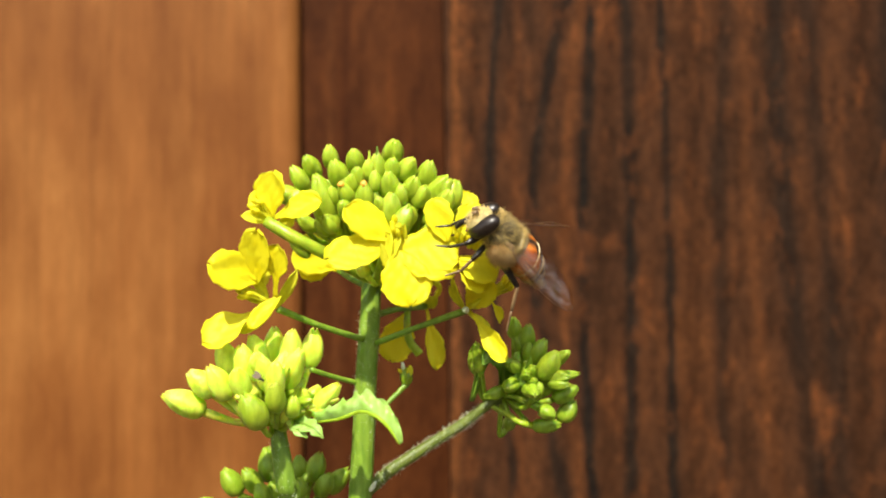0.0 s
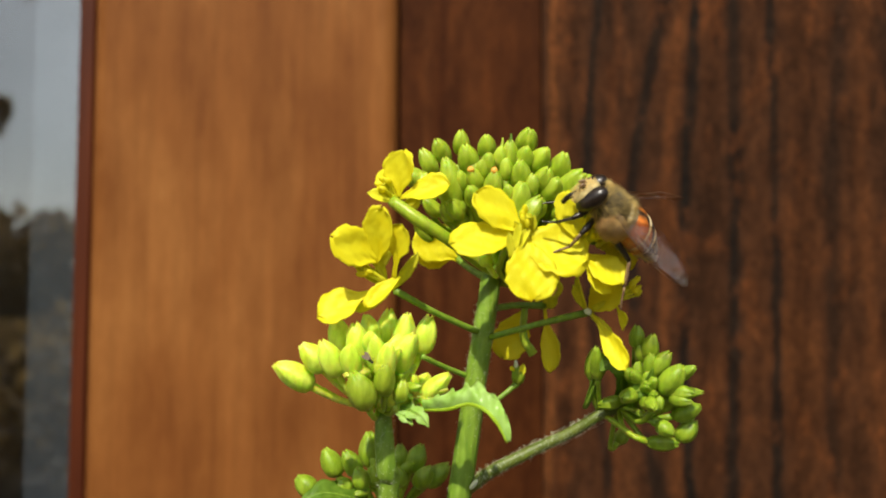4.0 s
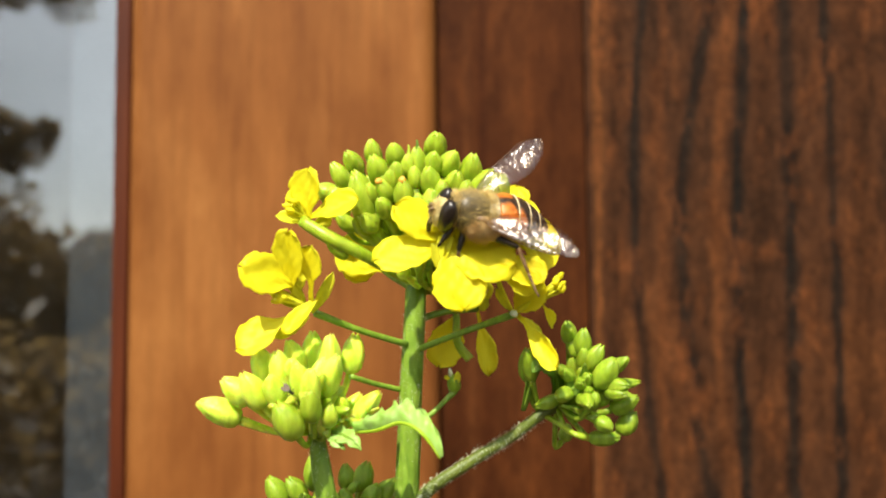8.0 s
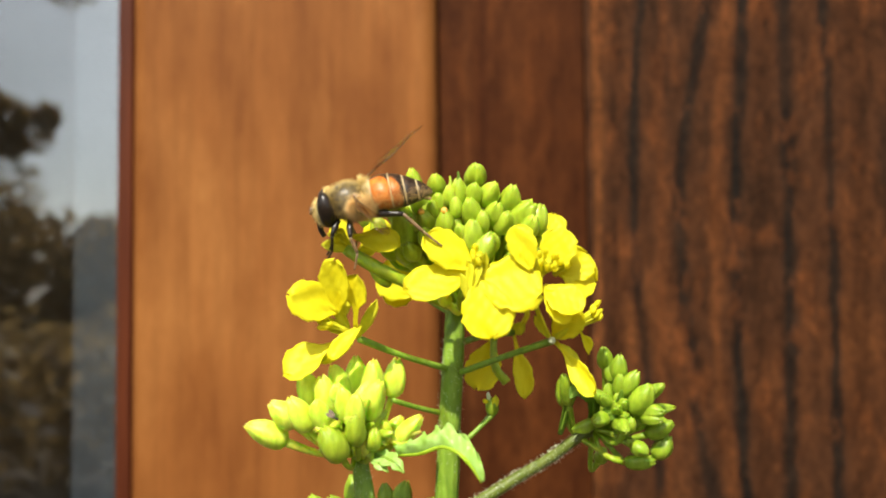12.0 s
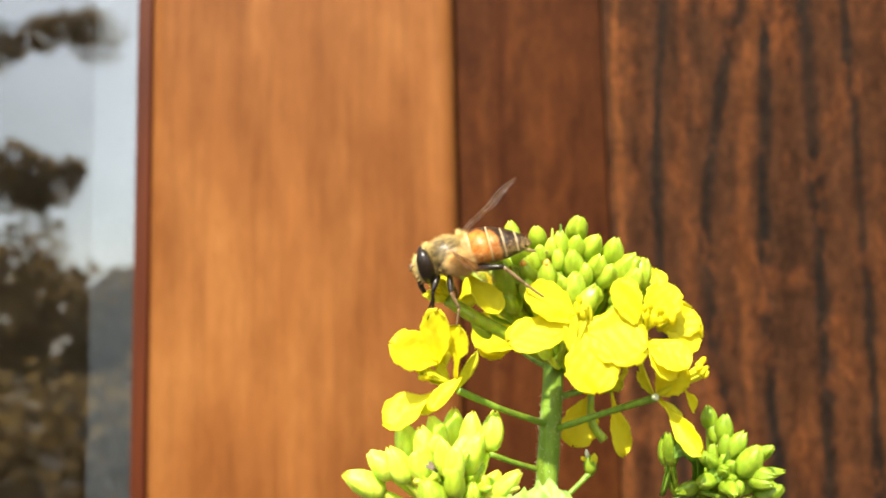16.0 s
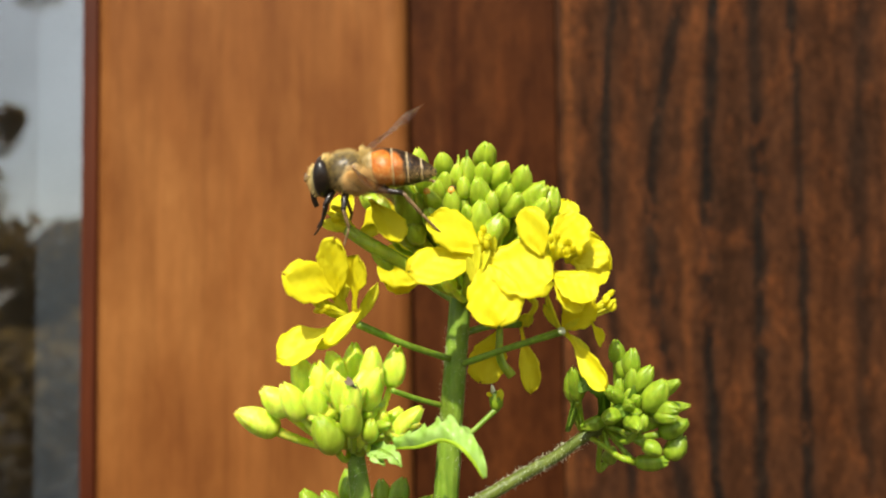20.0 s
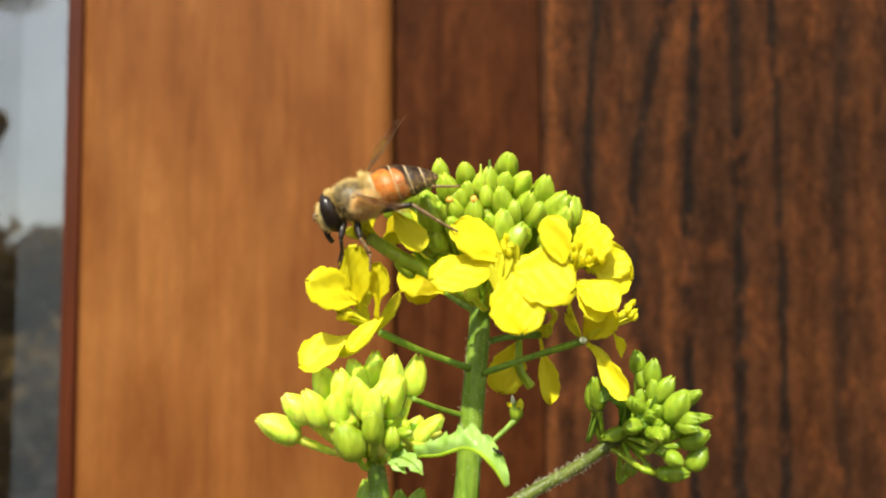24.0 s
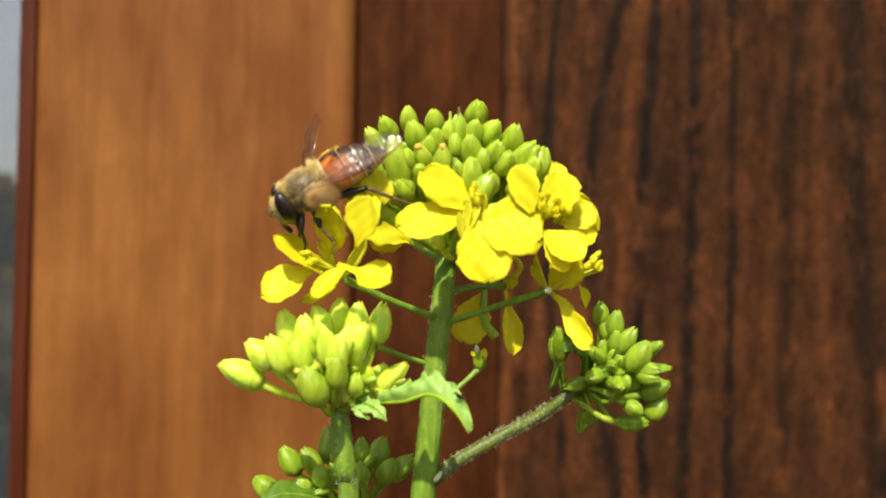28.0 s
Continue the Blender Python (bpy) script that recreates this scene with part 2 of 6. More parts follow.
def plant_green(name, lo, hi, through_color, amount=0.25, rough=0.42, scale=900, solid=True):
    """solid: a juicy stalk or bud, in which light spreads; else a thin blade, through which it shines."""
    n = Nodes(name)
    a = n.noise(scale, (1, 1, 0.5), 3)
    info = n.add("ShaderNodeObjectInfo")
    c = n.ramp(a, [(0.3, lo), (0.7, hi)])
    c = n.mix(n.calc('MULTIPLY', info.outputs["Random"], 0.35), c, tuple(v * 0.8 for v in lo))
    streak = n.noise(scale * 1.8, (1, 1, 0.25), 3)
    c = n.mix(0.6, c, n.ramp(streak, [(0.33, (0.70, 0.73, 0.58)), (0.62, (1.12, 1.10, 1.12))]), 'MULTIPLY')
    n.bump(n.calc('ADD', a, streak), 0.5, 0.00018)
    if solid:
        n.bsdf.inputs["Subsurface Radius"].default_value = (0.55, 1.0, 0.12)
        return n.done(c, rough, Specular_IOR_Level=0.42, Subsurface_Weight=min(1.0, amount * 1.6), Subsurface_Scale=0.0012)
    n.done(c, rough, Specular_IOR_Level=0.25)
    return n.let_through(through_color, amount)


def petal_yellow():
    n = Nodes("yellow petal")
    a = n.noise(500, (1, 1, 1), 3)
    v = n.noise(2500, (1, 1, 0.25), 2)
    c = n.ramp(a, [(0.3, (0.85, 0.76, 0.010)), (0.7, (0.90, 0.85, 0.028))])
    n.bump(n.calc('ADD', v, n.noise(900, (1, 1, 1), 3)), 0.32, 0.00018)
    n.done(c, 0.5, Specular_IOR_Level=0.25)
    return n.let_through((0.98, 0.90, 0.02), 0.36)


STILE, BEAD, STRIP, WEATHERED = wood_stile(), wood_bead(), wood_strip(), wood_weathered()
STEM = plant_green("green stem", (0.155, 0.275, 0.020), (0.25, 0.385, 0.042), (0.4, 0.56, 0.03), 0.15)
BRANCH = plant_green("dull green stem", (0.090, 0.125, 0.016), (0.155, 0.190, 0.030), (0.3, 0.4, 0.05), 0.12)
BUD = plant_green("green bud", (0.29, 0.40, 0.018), (0.49, 0.61, 0.050), (0.48, 0.66, 0.02), 0.32, 0.36)
BUD_YOUNG = plant_green("yellow-green bud", (0.60, 0.79, 0.045), (0.84, 0.95, 0.15), (0.86, 0.96, 0.15), 0.5)
SEPAL = plant_green("yellow-green sepal", (0.84, 0.80, 0.025), (0.92, 0.88, 0.05), (0.95, 0.94, 0.05), 0.25, solid=False)
LEAF = plant_green("pale green leaf", (0.38, 0.62, 0.10), (0.62, 0.82, 0.32), (0.72, 0.97, 0.10), 0.36, 0.24, solid=False)
LEAF_LIME = plant_green("lime green leaf underside", (0.48, 0.66, 0.03), (0.62, 0.80, 0.08), (0.75, 0.95, 0.06), 0.5, solid=False)
PETAL = petal_yellow()
# darker copy of the bud green, with the shade on two clusters in its colour
BUD_DARK_SHADED = plant_green("dark shaded green bud", (0.200, 0.310, 0.014), (0.340, 0.470, 0.032), (0.3, 0.5, 0.02), 0.25)
LEAF_DARK = plant_green("dark green leaf", (0.10, 0.20, 0.015), (0.18, 0.30, 0.03), (0.25, 0.45, 0.03), 0.25, solid=False)


def plain(name, lo, hi, rough=0.6, scale=200, stretch=(1, 1, 1), bump=0.3, depth=0.0003, metal=0.0):
    n = Nodes(name)
    a = n.noise(scale, stretch, 4)
    n.bump(a, bump, depth)
    return n.done(n.ramp(a, [(0.3, lo), (0.7, hi)]), rough, metal)


SOIL = plain("soil", (0.030, 0.020, 0.013), (0.085, 0.060, 0.040), 0.95, 60, bump=0.8, depth=0.01)
PLASTER = plain("grey plaster", (0.22, 0.21, 0.20), (0.30, 0.29, 0.28), 0.8, 20)
DARK_ROOM = plain("dark room paint", (0.13, 0.092, 0.060), (0.22, 0.16, 0.105), 0.9, 8)
BLIND = plain("grey window lining", (0.038, 0.042, 0.052), (0.062, 0.068, 0.079), 0.7, 60)
HAIR = plain("white bristle", (0.60, 0.66, 0.42), (0.80, 0.84, 0.60), 0.4, 500)


def hedge_foliage():
    n = Nodes("hedge foliage")
    n.done(n.ramp(n.noise(4), [(0.3, (0.15, 0.10, 0.045)), (0.7, (0.27, 0.18, 0.082))]), 0.6)
    return n.let_through((0.38, 0.25, 0.09), 0.45)


HEDGE_LEAF = hedge_foliage()
BARK = plain("brown bark", (0.035, 0.026, 0.018), (0.085, 0.066, 0.048), 0.9, 30, (1, 1, 0.2), 0.8, 0.01)


def pane_glass():
    n = Nodes("window glass")
    n.tree.nodes.remove(n.bsdf)
    g = n.add("ShaderNodeBsdfGlossy", Roughness=0.006)
    t = n.add("ShaderNodeBsdfTransparent")
    t.inputs["Color"].default_value = (0.86, 0.90, 0.90, 1)
    m = n.add("ShaderNodeMixShader", Fac=0.19)
    n.tree.links.new(t.outputs[0], m.inputs[1])
    n.tree.links.new(g.outputs[0], m.inputs[2])
    n.tree.links.new(m.outputs[0], n.out.inputs[0])
    return n.mat


GLASS = pane_glass()


# ---- building blocks ----
def mesh_from(name, bm, material, smooth=True):
    bmesh.ops.recalc_face_normals(bm, faces=bm.faces[:])
    me = bpy.data.meshes.new(name)
    bm.to_mesh(me)
    bm.free()
    for m in (material if isinstance(material, (list, tuple)) else [material]):
        me.materials.append(m)
    if smooth:
        me.polygons.foreach_set("use_smooth", [True] * len(me.polygons))
    return me


def part(name, bm, material, parent, label="", smooth=True):
    ob = new(name, mesh_from(name, bm, material, smooth))
    ob.parent = parent
    if label:
        ob["label"] = label
    return ob


def thing(name, label, category, place=None, group="", kind=""):
    ob = new(name)
    ob.empty_display_size = 0.01
    if place is not None:
        ob.matrix_world = place
    return tagged(ob, label, category, group, kind)


def block(x0, x1, y0, y1, z0, z1, bevel=0.0):
    bm = bmesh.new()
    bmesh.ops.create_cube(bm, size=1.0)
    for v in bm.verts:
        v.co = Vector((x0 if v.co.x < 0 else x1, y0 if v.co.y < 0 else y1, z0 if v.co.z < 0 else z1))
    if bevel:
        bmesh.ops.bevel(bm, geom=bm.edges[:], offset=bevel, segments=5, affect='EDGES', profile=0.5)
        for face in bm.faces:
            face.smooth = max(abs(v) for v in face.normal) < 0.999
    return bm


def frame_of(axis, hint=Vector((0, -1, 0))):
    w = axis.normalized()
    u = hint.cross(w)
    if u.length < 1e-4:
        u = Vector((1, 0, 0)).cross(w)
    u.normalize()
    return u, w.cross(u), w


def curve_points(points, steps):
    """A smooth line through the given places (Catmull-Rom)."""
    p = [Vector(q) for q in points]
    if len(p) == 2:
        return [p[0].lerp(p[1], i / steps) for i in range(steps + 1)]
    p = [p[0] * 2 - p[1]] + p + [p[-1] * 2 - p[-2]]
    out = []
    for i in range(1, len(p) - 2):
        for k in range(steps):
            t = k / steps
            a, b, c, d = p[i - 1], p[i], p[i + 1], p[i + 2]
            out.append(0.5 * (2 * b + (c - a) * t + (2 * a - 5 * b + 4 * c - d) * t * t + (3 * b - a - 3 * c + d) * t ** 3))
    out.append(p[-2])
    return out


def tube(points, radii, sides=10, steps=6, ribs=0.0, bm=None):
    """A stalk through the places (mm), with a radius at each of them (mm)."""
    bm = bm or bmesh.new()
    line = curve_points(points, steps)
    n = len(line)
    rings = []
    side = None
    for i, c in enumerate(line):
        ax = (line[min(i + 1, n - 1)] - line[max(i - 1, 0)])
        u, v, w = frame_of(ax, side or Vector((0.1, -1, 0.05)))
        side = (u.cross(w)) * -1 if side is None else side
        s = i / (n - 1) * (len(radii) - 1)
        k = min(int(s), len(radii) - 2)
        r = radii[k] + (radii[k + 1] - radii[k]) * (s - k)
        ring = []
        for j in range(sides):
            a = 2 * math.pi * j / sides
            rr = r * (1 + ribs * (1 if j % 2 else -1))
            ring.append(bm.verts.new((c + (u * math.cos(a) + v * math.sin(a)) * rr) * MM))
        rings.append(ring)
    for a, b in zip(rings, rings[1:]):
        for j in range(sides):
            bm.faces.new((a[j], a[(j + 1) % sides], b[(j + 1) % sides], b[j]))
    bm.faces.new(rings[0][::-1])
    bm.faces.new(rings[-1])
    return bm


def bud_mesh(base, tip, r, sides=20, bm=None, cleft=0.20):
    """A closed flower bud: four sepals folded to a blunt point, with shallow furrows between them."""
    bm = bm or bmesh.new()
    base, tip = Vector(base), Vector(tip)
    u, v, w = frame_of(tip - base)
    length = (tip - base).length
    turn = random.uniform(0, 1.5)
    prof = [(0.0, 0.34), (0.06, 0.68), (0.18, 0.91), (0.36, 1.0), (0.54, 0.98), (0.70, 0.86), (0.82, 0.69), (0.91, 0.51), (0.97, 0.36), (1.0, 0.22)]
    horn = [random.uniform(-0.02, 0.09) for _ in range(4)]
    crook = (u * random.uniform(-1, 1) + v * random.uniform(-1, 1)) * r * 0.12
    rings = []
    for s, k in prof:
        ring = []
        for j in range(sides):
            a = 2 * math.pi * j / sides + turn
            lobe = math.cos(4 * (a - turn))
            furrow = 1 - cleft * max(0, lobe) ** 5 * (0.25 + 1.1 * s * s) + 0.05 * max(0, -lobe) ** 2
            end = max(0.0, s - 0.8) * 5
            up = length * (s - 0.06 * max(0, lobe) * end * end + horn[int((a - turn + math.pi / 4) / (math.pi / 2)) % 4] * max(0, -lobe) * end ** 3)
            ring.append(bm.verts.new((base + w * up + crook * math.sin(math.pi * s) + (u * math.cos(a) + v * math.sin(a)) * r * k * furrow) * MM))
        rings.append(ring)
    for a, b in zip(rings, rings[1:]):
        for j in range(sides):
            bm.faces.new((a[j], a[(j + 1) % sides], b[(j + 1) % sides], b[j]))
    bm.faces.new(rings[0][::-1])
    top = bm.verts.new((base + w * length * 0.945) * MM)
    for j in range(sides):
        bm.faces.new((rings[-1][j], rings[-1][(j + 1) % sides], top))
    return bm


def sheet(base, tip, width, facing, curl=0.0, cup=0.0, claw=0.35, teeth=0.0, thick=0.09, wave=0.0, nu=9, nv=13, notch=0.0, seed=0):
    """A thin blade with two faces: a petal on a narrow claw, or a toothed leaf. facing: the way its upper face looks.
    curl bends the tip back, cup raises the sides (fractions of the length)."""
    rnd = random.Random(seed)
    bm = bmesh.new()
    base, tip = Vector(base), Vector(tip)
    ax = tip - base
    length = ax.length
    w = ax.normalized()
    nrm = Vector(facing)
    nrm = (nrm - w * nrm.dot(w)).normalized()
    side = w.cross(nrm)
    ph = rnd.uniform(0, 6)
    grids = []
    for off in (0.5, -0.5):
        grid = []
        for j in range(nv):
            s = j / (nv - 1)
            if s < claw:
                half = 0.14 + 0.16 * (s / claw) ** 2
            else:
                q = (s - claw) / (1 - claw)
                half = 0.30 + 0.70 * math.sin(min(1.0, q * 1.9) * math.pi / 2)
                if q > 0.52:
                    half *= max(0.0, 1 - ((q - 0.52) / 0.48) ** 2.8) ** 0.5 * 0.92 + 0.08
            half *= 1 + 0.045 * math.sin(ph * 3 + s * 23) + 0.03 * math.sin(ph * 5 + s * 41)
            if teeth:
                half = (0.12 + 0.88 * math.sin(math.pi * min(1, s * 0.9 + 0.1)) ** 0.8) * (1 + teeth * (((s * 6.5) % 1) - 0.5))
            row = []
            for i in range(nu):
                x = (i / (nu - 1) * 2 - 1)
                dx = x * half * width / 2
                reach = s
                if notch and s > 0.9:
                    reach -= notch * (1 - abs(x)) * (s - 0.9) * 10
                lift = -curl * length * s * s + cup * width * x * x * half + wave * width * math.sin(ph + x * 3 + s * 6) * s
                lift += 0.022 * width * math.sin(ph * 2 + 9 * s + 5 * x) + 0.012 * width * math.sin(ph + 21 * s - 11 * x)
                reach += 0.022 * math.sin(ph * 4 + 8 * x) * s * s
                p = base + w * length * reach + side * dx + nrm * (lift + off * thick)
                row.append(bm.verts.new(p * MM))
            grid.append(row)
        grids.append(grid)
    for g in grids:
        for j in range(nv - 1):
            for i in range(nu - 1):
                bm.faces.new((g[j][i], g[j][i + 1], g[j + 1][i + 1], g[j + 1][i]))
    a, b = grids
    rim = [(0, i) for i in range(nu)] + [(j, nu - 1) for j in range(1, nv)] + [(nv - 1, i) for i in range(nu - 2, -1, -1)] + [(j, 0) for j in range(nv - 2, 0, -1)]
    for (j0, i0), (j1, i1) in zip(rim, rim[1:] + rim[:1]):
        bm.faces.new((a[j0][i0], a[j1][i1], b[j1][i1], b[j0][i0]))
    return bm


# ---- the wall ----
WALL_Y, FACE_Y = 0.250, 0.2440
X_EDGE, X_STILE, X_BORDER = -0.0911, 0.0029, 0.0468

ground = tagged(new("ground", mesh_from("ground", block(-300, 300, -300, 300, -0.4, 0.0), SOIL, False)), "dark bare garden soil", "ground", kind="structure")
stile = tagged(new("window_frame", mesh_from("window_frame", block(X_EDGE + 0.0052, X_STILE, FACE_Y, 0.300, 0.003, 2.3, 0.0042), STILE, False)),
               "golden-brown varnished wooden frame stile", "frame", kind="structure")
bead = tagged(new("trim", mesh_from("trim", block(X_EDGE, X_EDGE + 0.0050, FACE_Y + 0.0035, 0.300, 0.003, 2.3, 0.0012), BEAD, False)),
              "red-brown wooden glazing bead", "trim", kind="structure")
strip = tagged(new("wall_board", mesh_from("wall_board", block(X_STILE - 0.002, X_BORDER - 0.0002, WALL_Y, 0.299, 0.003, 2.3, 0.0004), STRIP, False)),
               "dark brown plain wall board", "board", kind="structure")
rough_board = new("wall_board", mesh_from("wall_board", block(0.0, 0.30, -0.0003, 0.05, 0.003, 2.3, 0.0004), WEATHERED, False))
rough_board.location = (X_BORDER, WALL_Y, 0)
tagged(rough_board, "weathered dark brown board with black grain", "board", kind="structure")
wall_side = tagged(new("wall_east", mesh_from("wall_east", block(X_BORDER + 0.302, 3.0, WALL_Y, 0.300, 0.003, 2.3), STRIP, False)),
                   "dark brown timber wall", "wall", kind="structure")
wall_over = tagged(new("wall_upper", mesh_from("wall_upper", block(-3.0, 3.0, WALL_Y + 0.01, 0.300, 2.302, 3.2), PLASTER, False)),
                   "plain grey plaster wall", "wall", kind="structure")
wall_left = tagged(new("wall_west", mesh_from("wall_west", block(-3.0, -0.80, WALL_Y, 0.300, 0.003, 2.3), STRIP, False)),
                   "dark brown timber wall", "wall", kind="structure")
pane = new("window_pane", mesh_from("window_pane", block(-0.80, X_EDGE + 0.001, 0.2500, 0.2540, 0.003, 2.3), GLASS, False))
pane.visible_shadow = False
tagged(pane, "clear window glass reflecting sky and trees", "window", kind="structure")
lining = tagged(new("window_lining", mesh_from("window_lining", block(X_EDGE - 0.0165, X_EDGE - 0.0005, 0.258, 0.300, 0.003, 2.3), BLIND, False)),
                "grey lining strip behind the glass", "lining", kind="structure")
room = bmesh.new()
for bx in (block(-0.9, X_EDGE + 0.3, 1.4, 1.45, 0.003, 2.4), block(-0.95, -0.9, 0.302, 1.45, 0.003, 2.4),
           block(X_EDGE + 0.3, X_EDGE + 0.35, 0.302, 1.45, 0.003, 2.4), block(-0.95, X_EDGE + 0.35, 0.302, 1.45, 2.4, 2.45)):
    tmp = bpy.data.meshes.new("tmp")
    bx.to_mesh(tmp)
    room.from_mesh(tmp)
    bx.free()
    bpy.data.meshes.remove(tmp)
tagged(new("wall_room", mesh_from("wall_room", room, DARK_ROOM, False)), "dark unlit room walls behind the glass", "wall", kind="structure")


# ---- garden behind the viewer, seen in the glass ----
def leaf_cloud(centres, count, size, seed):
    rnd = random.Random(seed)
    bm = bmesh.new()
    for _ in range(count):
        c, rad = rnd.choice(centres)
        d = Vector((rnd.gauss(0, 1), rnd.gauss(0, 1), rnd.gauss(0, 1)))
        p = Vector(c) + d.normalized() * rad * rnd.uniform(0.35, 1.0) ** 0.6
        u = Vector((rnd.gauss(0, 1), rnd.gauss(0, 1), rnd.gauss(0, 1))).normalized() * size * rnd.uniform(0.6, 1.3)
        v = u.cross(Vector((rnd.gauss(0, 1), rnd.gauss(0, 1), rnd.gauss(0, 1)))).normalized() * size * 0.5
        q = [bm.verts.new(p - u), bm.verts.new(p + v), bm.verts.new(p + u), bm.verts.new(p - v)]
        bm.faces.new(q)
    return bm


rnd = random.Random(4)
hedge_rows = [((x * 0.45 - 9, -7.0 + rnd.uniform(-0.4, 0.4), 0.75 + rnd.uniform(-0.1, 0.18)), rnd.uniform(0.55, 0.78)) for x in range(44)]
hedge = thing("hedge", "brownish green garden hedge standing in soil", "hedge", pose(0, 0, 0), kind="stuff")
part("foliage", leaf_cloud(hedge_rows, 26000, 0.085, 5), HEDGE_LEAF, hedge)


shrub_rows = [((x * 0.22 - 6, -2.3 + rnd.uniform(-0.15, 0.15), 0.27 + rnd.uniform(-0.04, 0.06)), rnd.uniform(0.26, 0.36)) for x in range(54)]
shrubs = thing("shrub_bed", "low brownish green shrubs growing in soil", "shrub", pose(0, 0, 0), kind="stuff")
part("foliage", leaf_cloud(shrub_rows, 22000, 0.035, 6), HEDGE_LEAF, shrubs)


def tree(x, y, height, spread, seed):
    rnd = random.Random(seed)
    t = thing("tree", "garden tree with brownish green foliage and brown trunk", "tree", pose(x, y, 0), group="garden trees")
    k = 1000.0
    part("trunk", tube([(0, 0, 0), (0.05 * k, 0, height * 0.35 * k), (-0.05 * k, 0.1 * k, height * 0.8 * k)], [0.14 * k, 0.10 * k, 0.03 * k], 10, 5), BARK, t)
    tips = []
    for i in range(9):
        a = i * 2.4
        z = height * (0.38 + 0.06 * i)
        e = Vector((math.cos(a) * spread * rnd.uniform(0.6, 1), math.sin(a) * spread * rnd.uniform(0.6, 1), z + rnd.uniform(-0.1, 0.5)))
        part("limb", tube([(0, 0, z * k), tuple(e * 0.5 * k + Vector((0, 0, 0.5 * z * k + 60))), tuple(e * k)], [45, 26, 8], 7, 4), BARK, t)
        tips += [(e * f + Vector((0, 0, z * (1 - f))), rnd.uniform(0.25, 0.5)) for f in (0.6, 0.8, 1.0)]
    part("crown", leaf_cloud(tips, 5200, 0.055, seed + 1), HEDGE_LEAF, t)
    return t


reaching_tree = tree(-6.3, -6.6, 5.2, 1.7, 11)
for reach, height, drop, seed in ((3.05, 2.40, 0.30, 21), (3.25, 3.40, 0.15, 22), (2.80, 2.1, 0.1, 23), (2.85, 1.66, 0.12, 24)):
    rl = random.Random(seed)
    pts = [(0, 0, height * 900), (reach * 450, 60, height * 1000 + 150), (reach * 1000, 120, (height - drop) * 1000)]
    part("limb", tube(pts, [50, 28, 8], 7, 5), BARK, reaching_tree)
    tufts = [((reach * f, 0.1, height - drop * f + rl.uniform(-0.12, 0.12)), rl.uniform(0.12, 0.27)) for f in (0.62, 0.72, 0.8, 0.88, 0.94, 1.0, 1.03)]
    tagged(part("spray", leaf_cloud(tufts, 600 if height < 2 else 1500, 0.04, seed + 5), HEDGE_LEAF, reaching_tree), kind="stuff")
tree(3.2, -8.4, 4.6, 1.9, 12)
tree(-10.5, -8.0, 5.0, 2.2, 13)

# ---- the mustard plant; places in mm from a point on its stem ----
plant = thing("mustard_plant", "flowering mustard plant with yellow petals and green buds", "plant",
              pose(*GROUND_TO_PLANT))


def stalk(points, radii, material=None, name="stalk", sides=9, ribs=0.0, parent=None):
    return part(name, tube(points, radii, sides, 6, ribs), material or STEM, parent or plant)


def bud(base, tip, r, material=None, parent=None, foot=None, foot_r=0.32):
    """A bud; foot: where its little stalk leaves the stem."""
    b = part("bud", bud_mesh(base, tip, r), material or BUD, parent or plant)
    if foot:
        v = Vector(base) - Vector(tip)
        mid = Vector(base) + v.normalized() * (Vector(base) - Vector(foot)).length * 0.4
        part("bud_stalk", tube([foot, tuple(mid.lerp(Vector(foot), 0.25)), base], [foot_r, foot_r * 0.9, foot_r * 1.25], 7, 5), material or BUD, parent or plant)
    return b


main_stem = part("stem", tube([(1.6, 3.0, 25.5), (1.0, 1.0, 22.1), (0.7, 0.0, 16.8), (0.0, 0.0, 6.4), (-0.4, 0.0, -1.3),
                  (-4, 0, -60), (-10, 3, -200), (-6, 8, -400), (0, 10, -599.3)], [0.95, 1.12, 1.16, 1.24, 1.32, 1.5, 2.0, 2.4, 2.8], 22, 6, 0.05), STEM, plant, "ribbed hairy green stem")

# dome of closed buds
DOME_C, DOME_R = Vector((3.5, 1.0, 27.1)), 12.3


def dome_bud(x, z, r, length, back=False):
    dx, dz = x - DOME_C.x, z - DOME_C.z
    h = DOME_R ** 2 - dx * dx - dz * dz * 1.05
    y = math.sqrt(h) * (0.92 if h > 0 else 0) if h > 0 else 0.0
    tip = Vector((x, DOME_C.y + (y if back else -y), z))
    root = DOME_C + Vector((dx * 0.10, 0.5, -9))
    d = (tip - root).normalized()
    d = (d + Vector((random.uniform(-0.2, 0.2), random.uniform(-0.15, 0.15), 0.30))).normalized()
    base = tip - d * length
    bud(tuple(base), tuple(tip), r * 0.9, BUD, plant, tuple(root.lerp(base, 0.15)), 0.35)


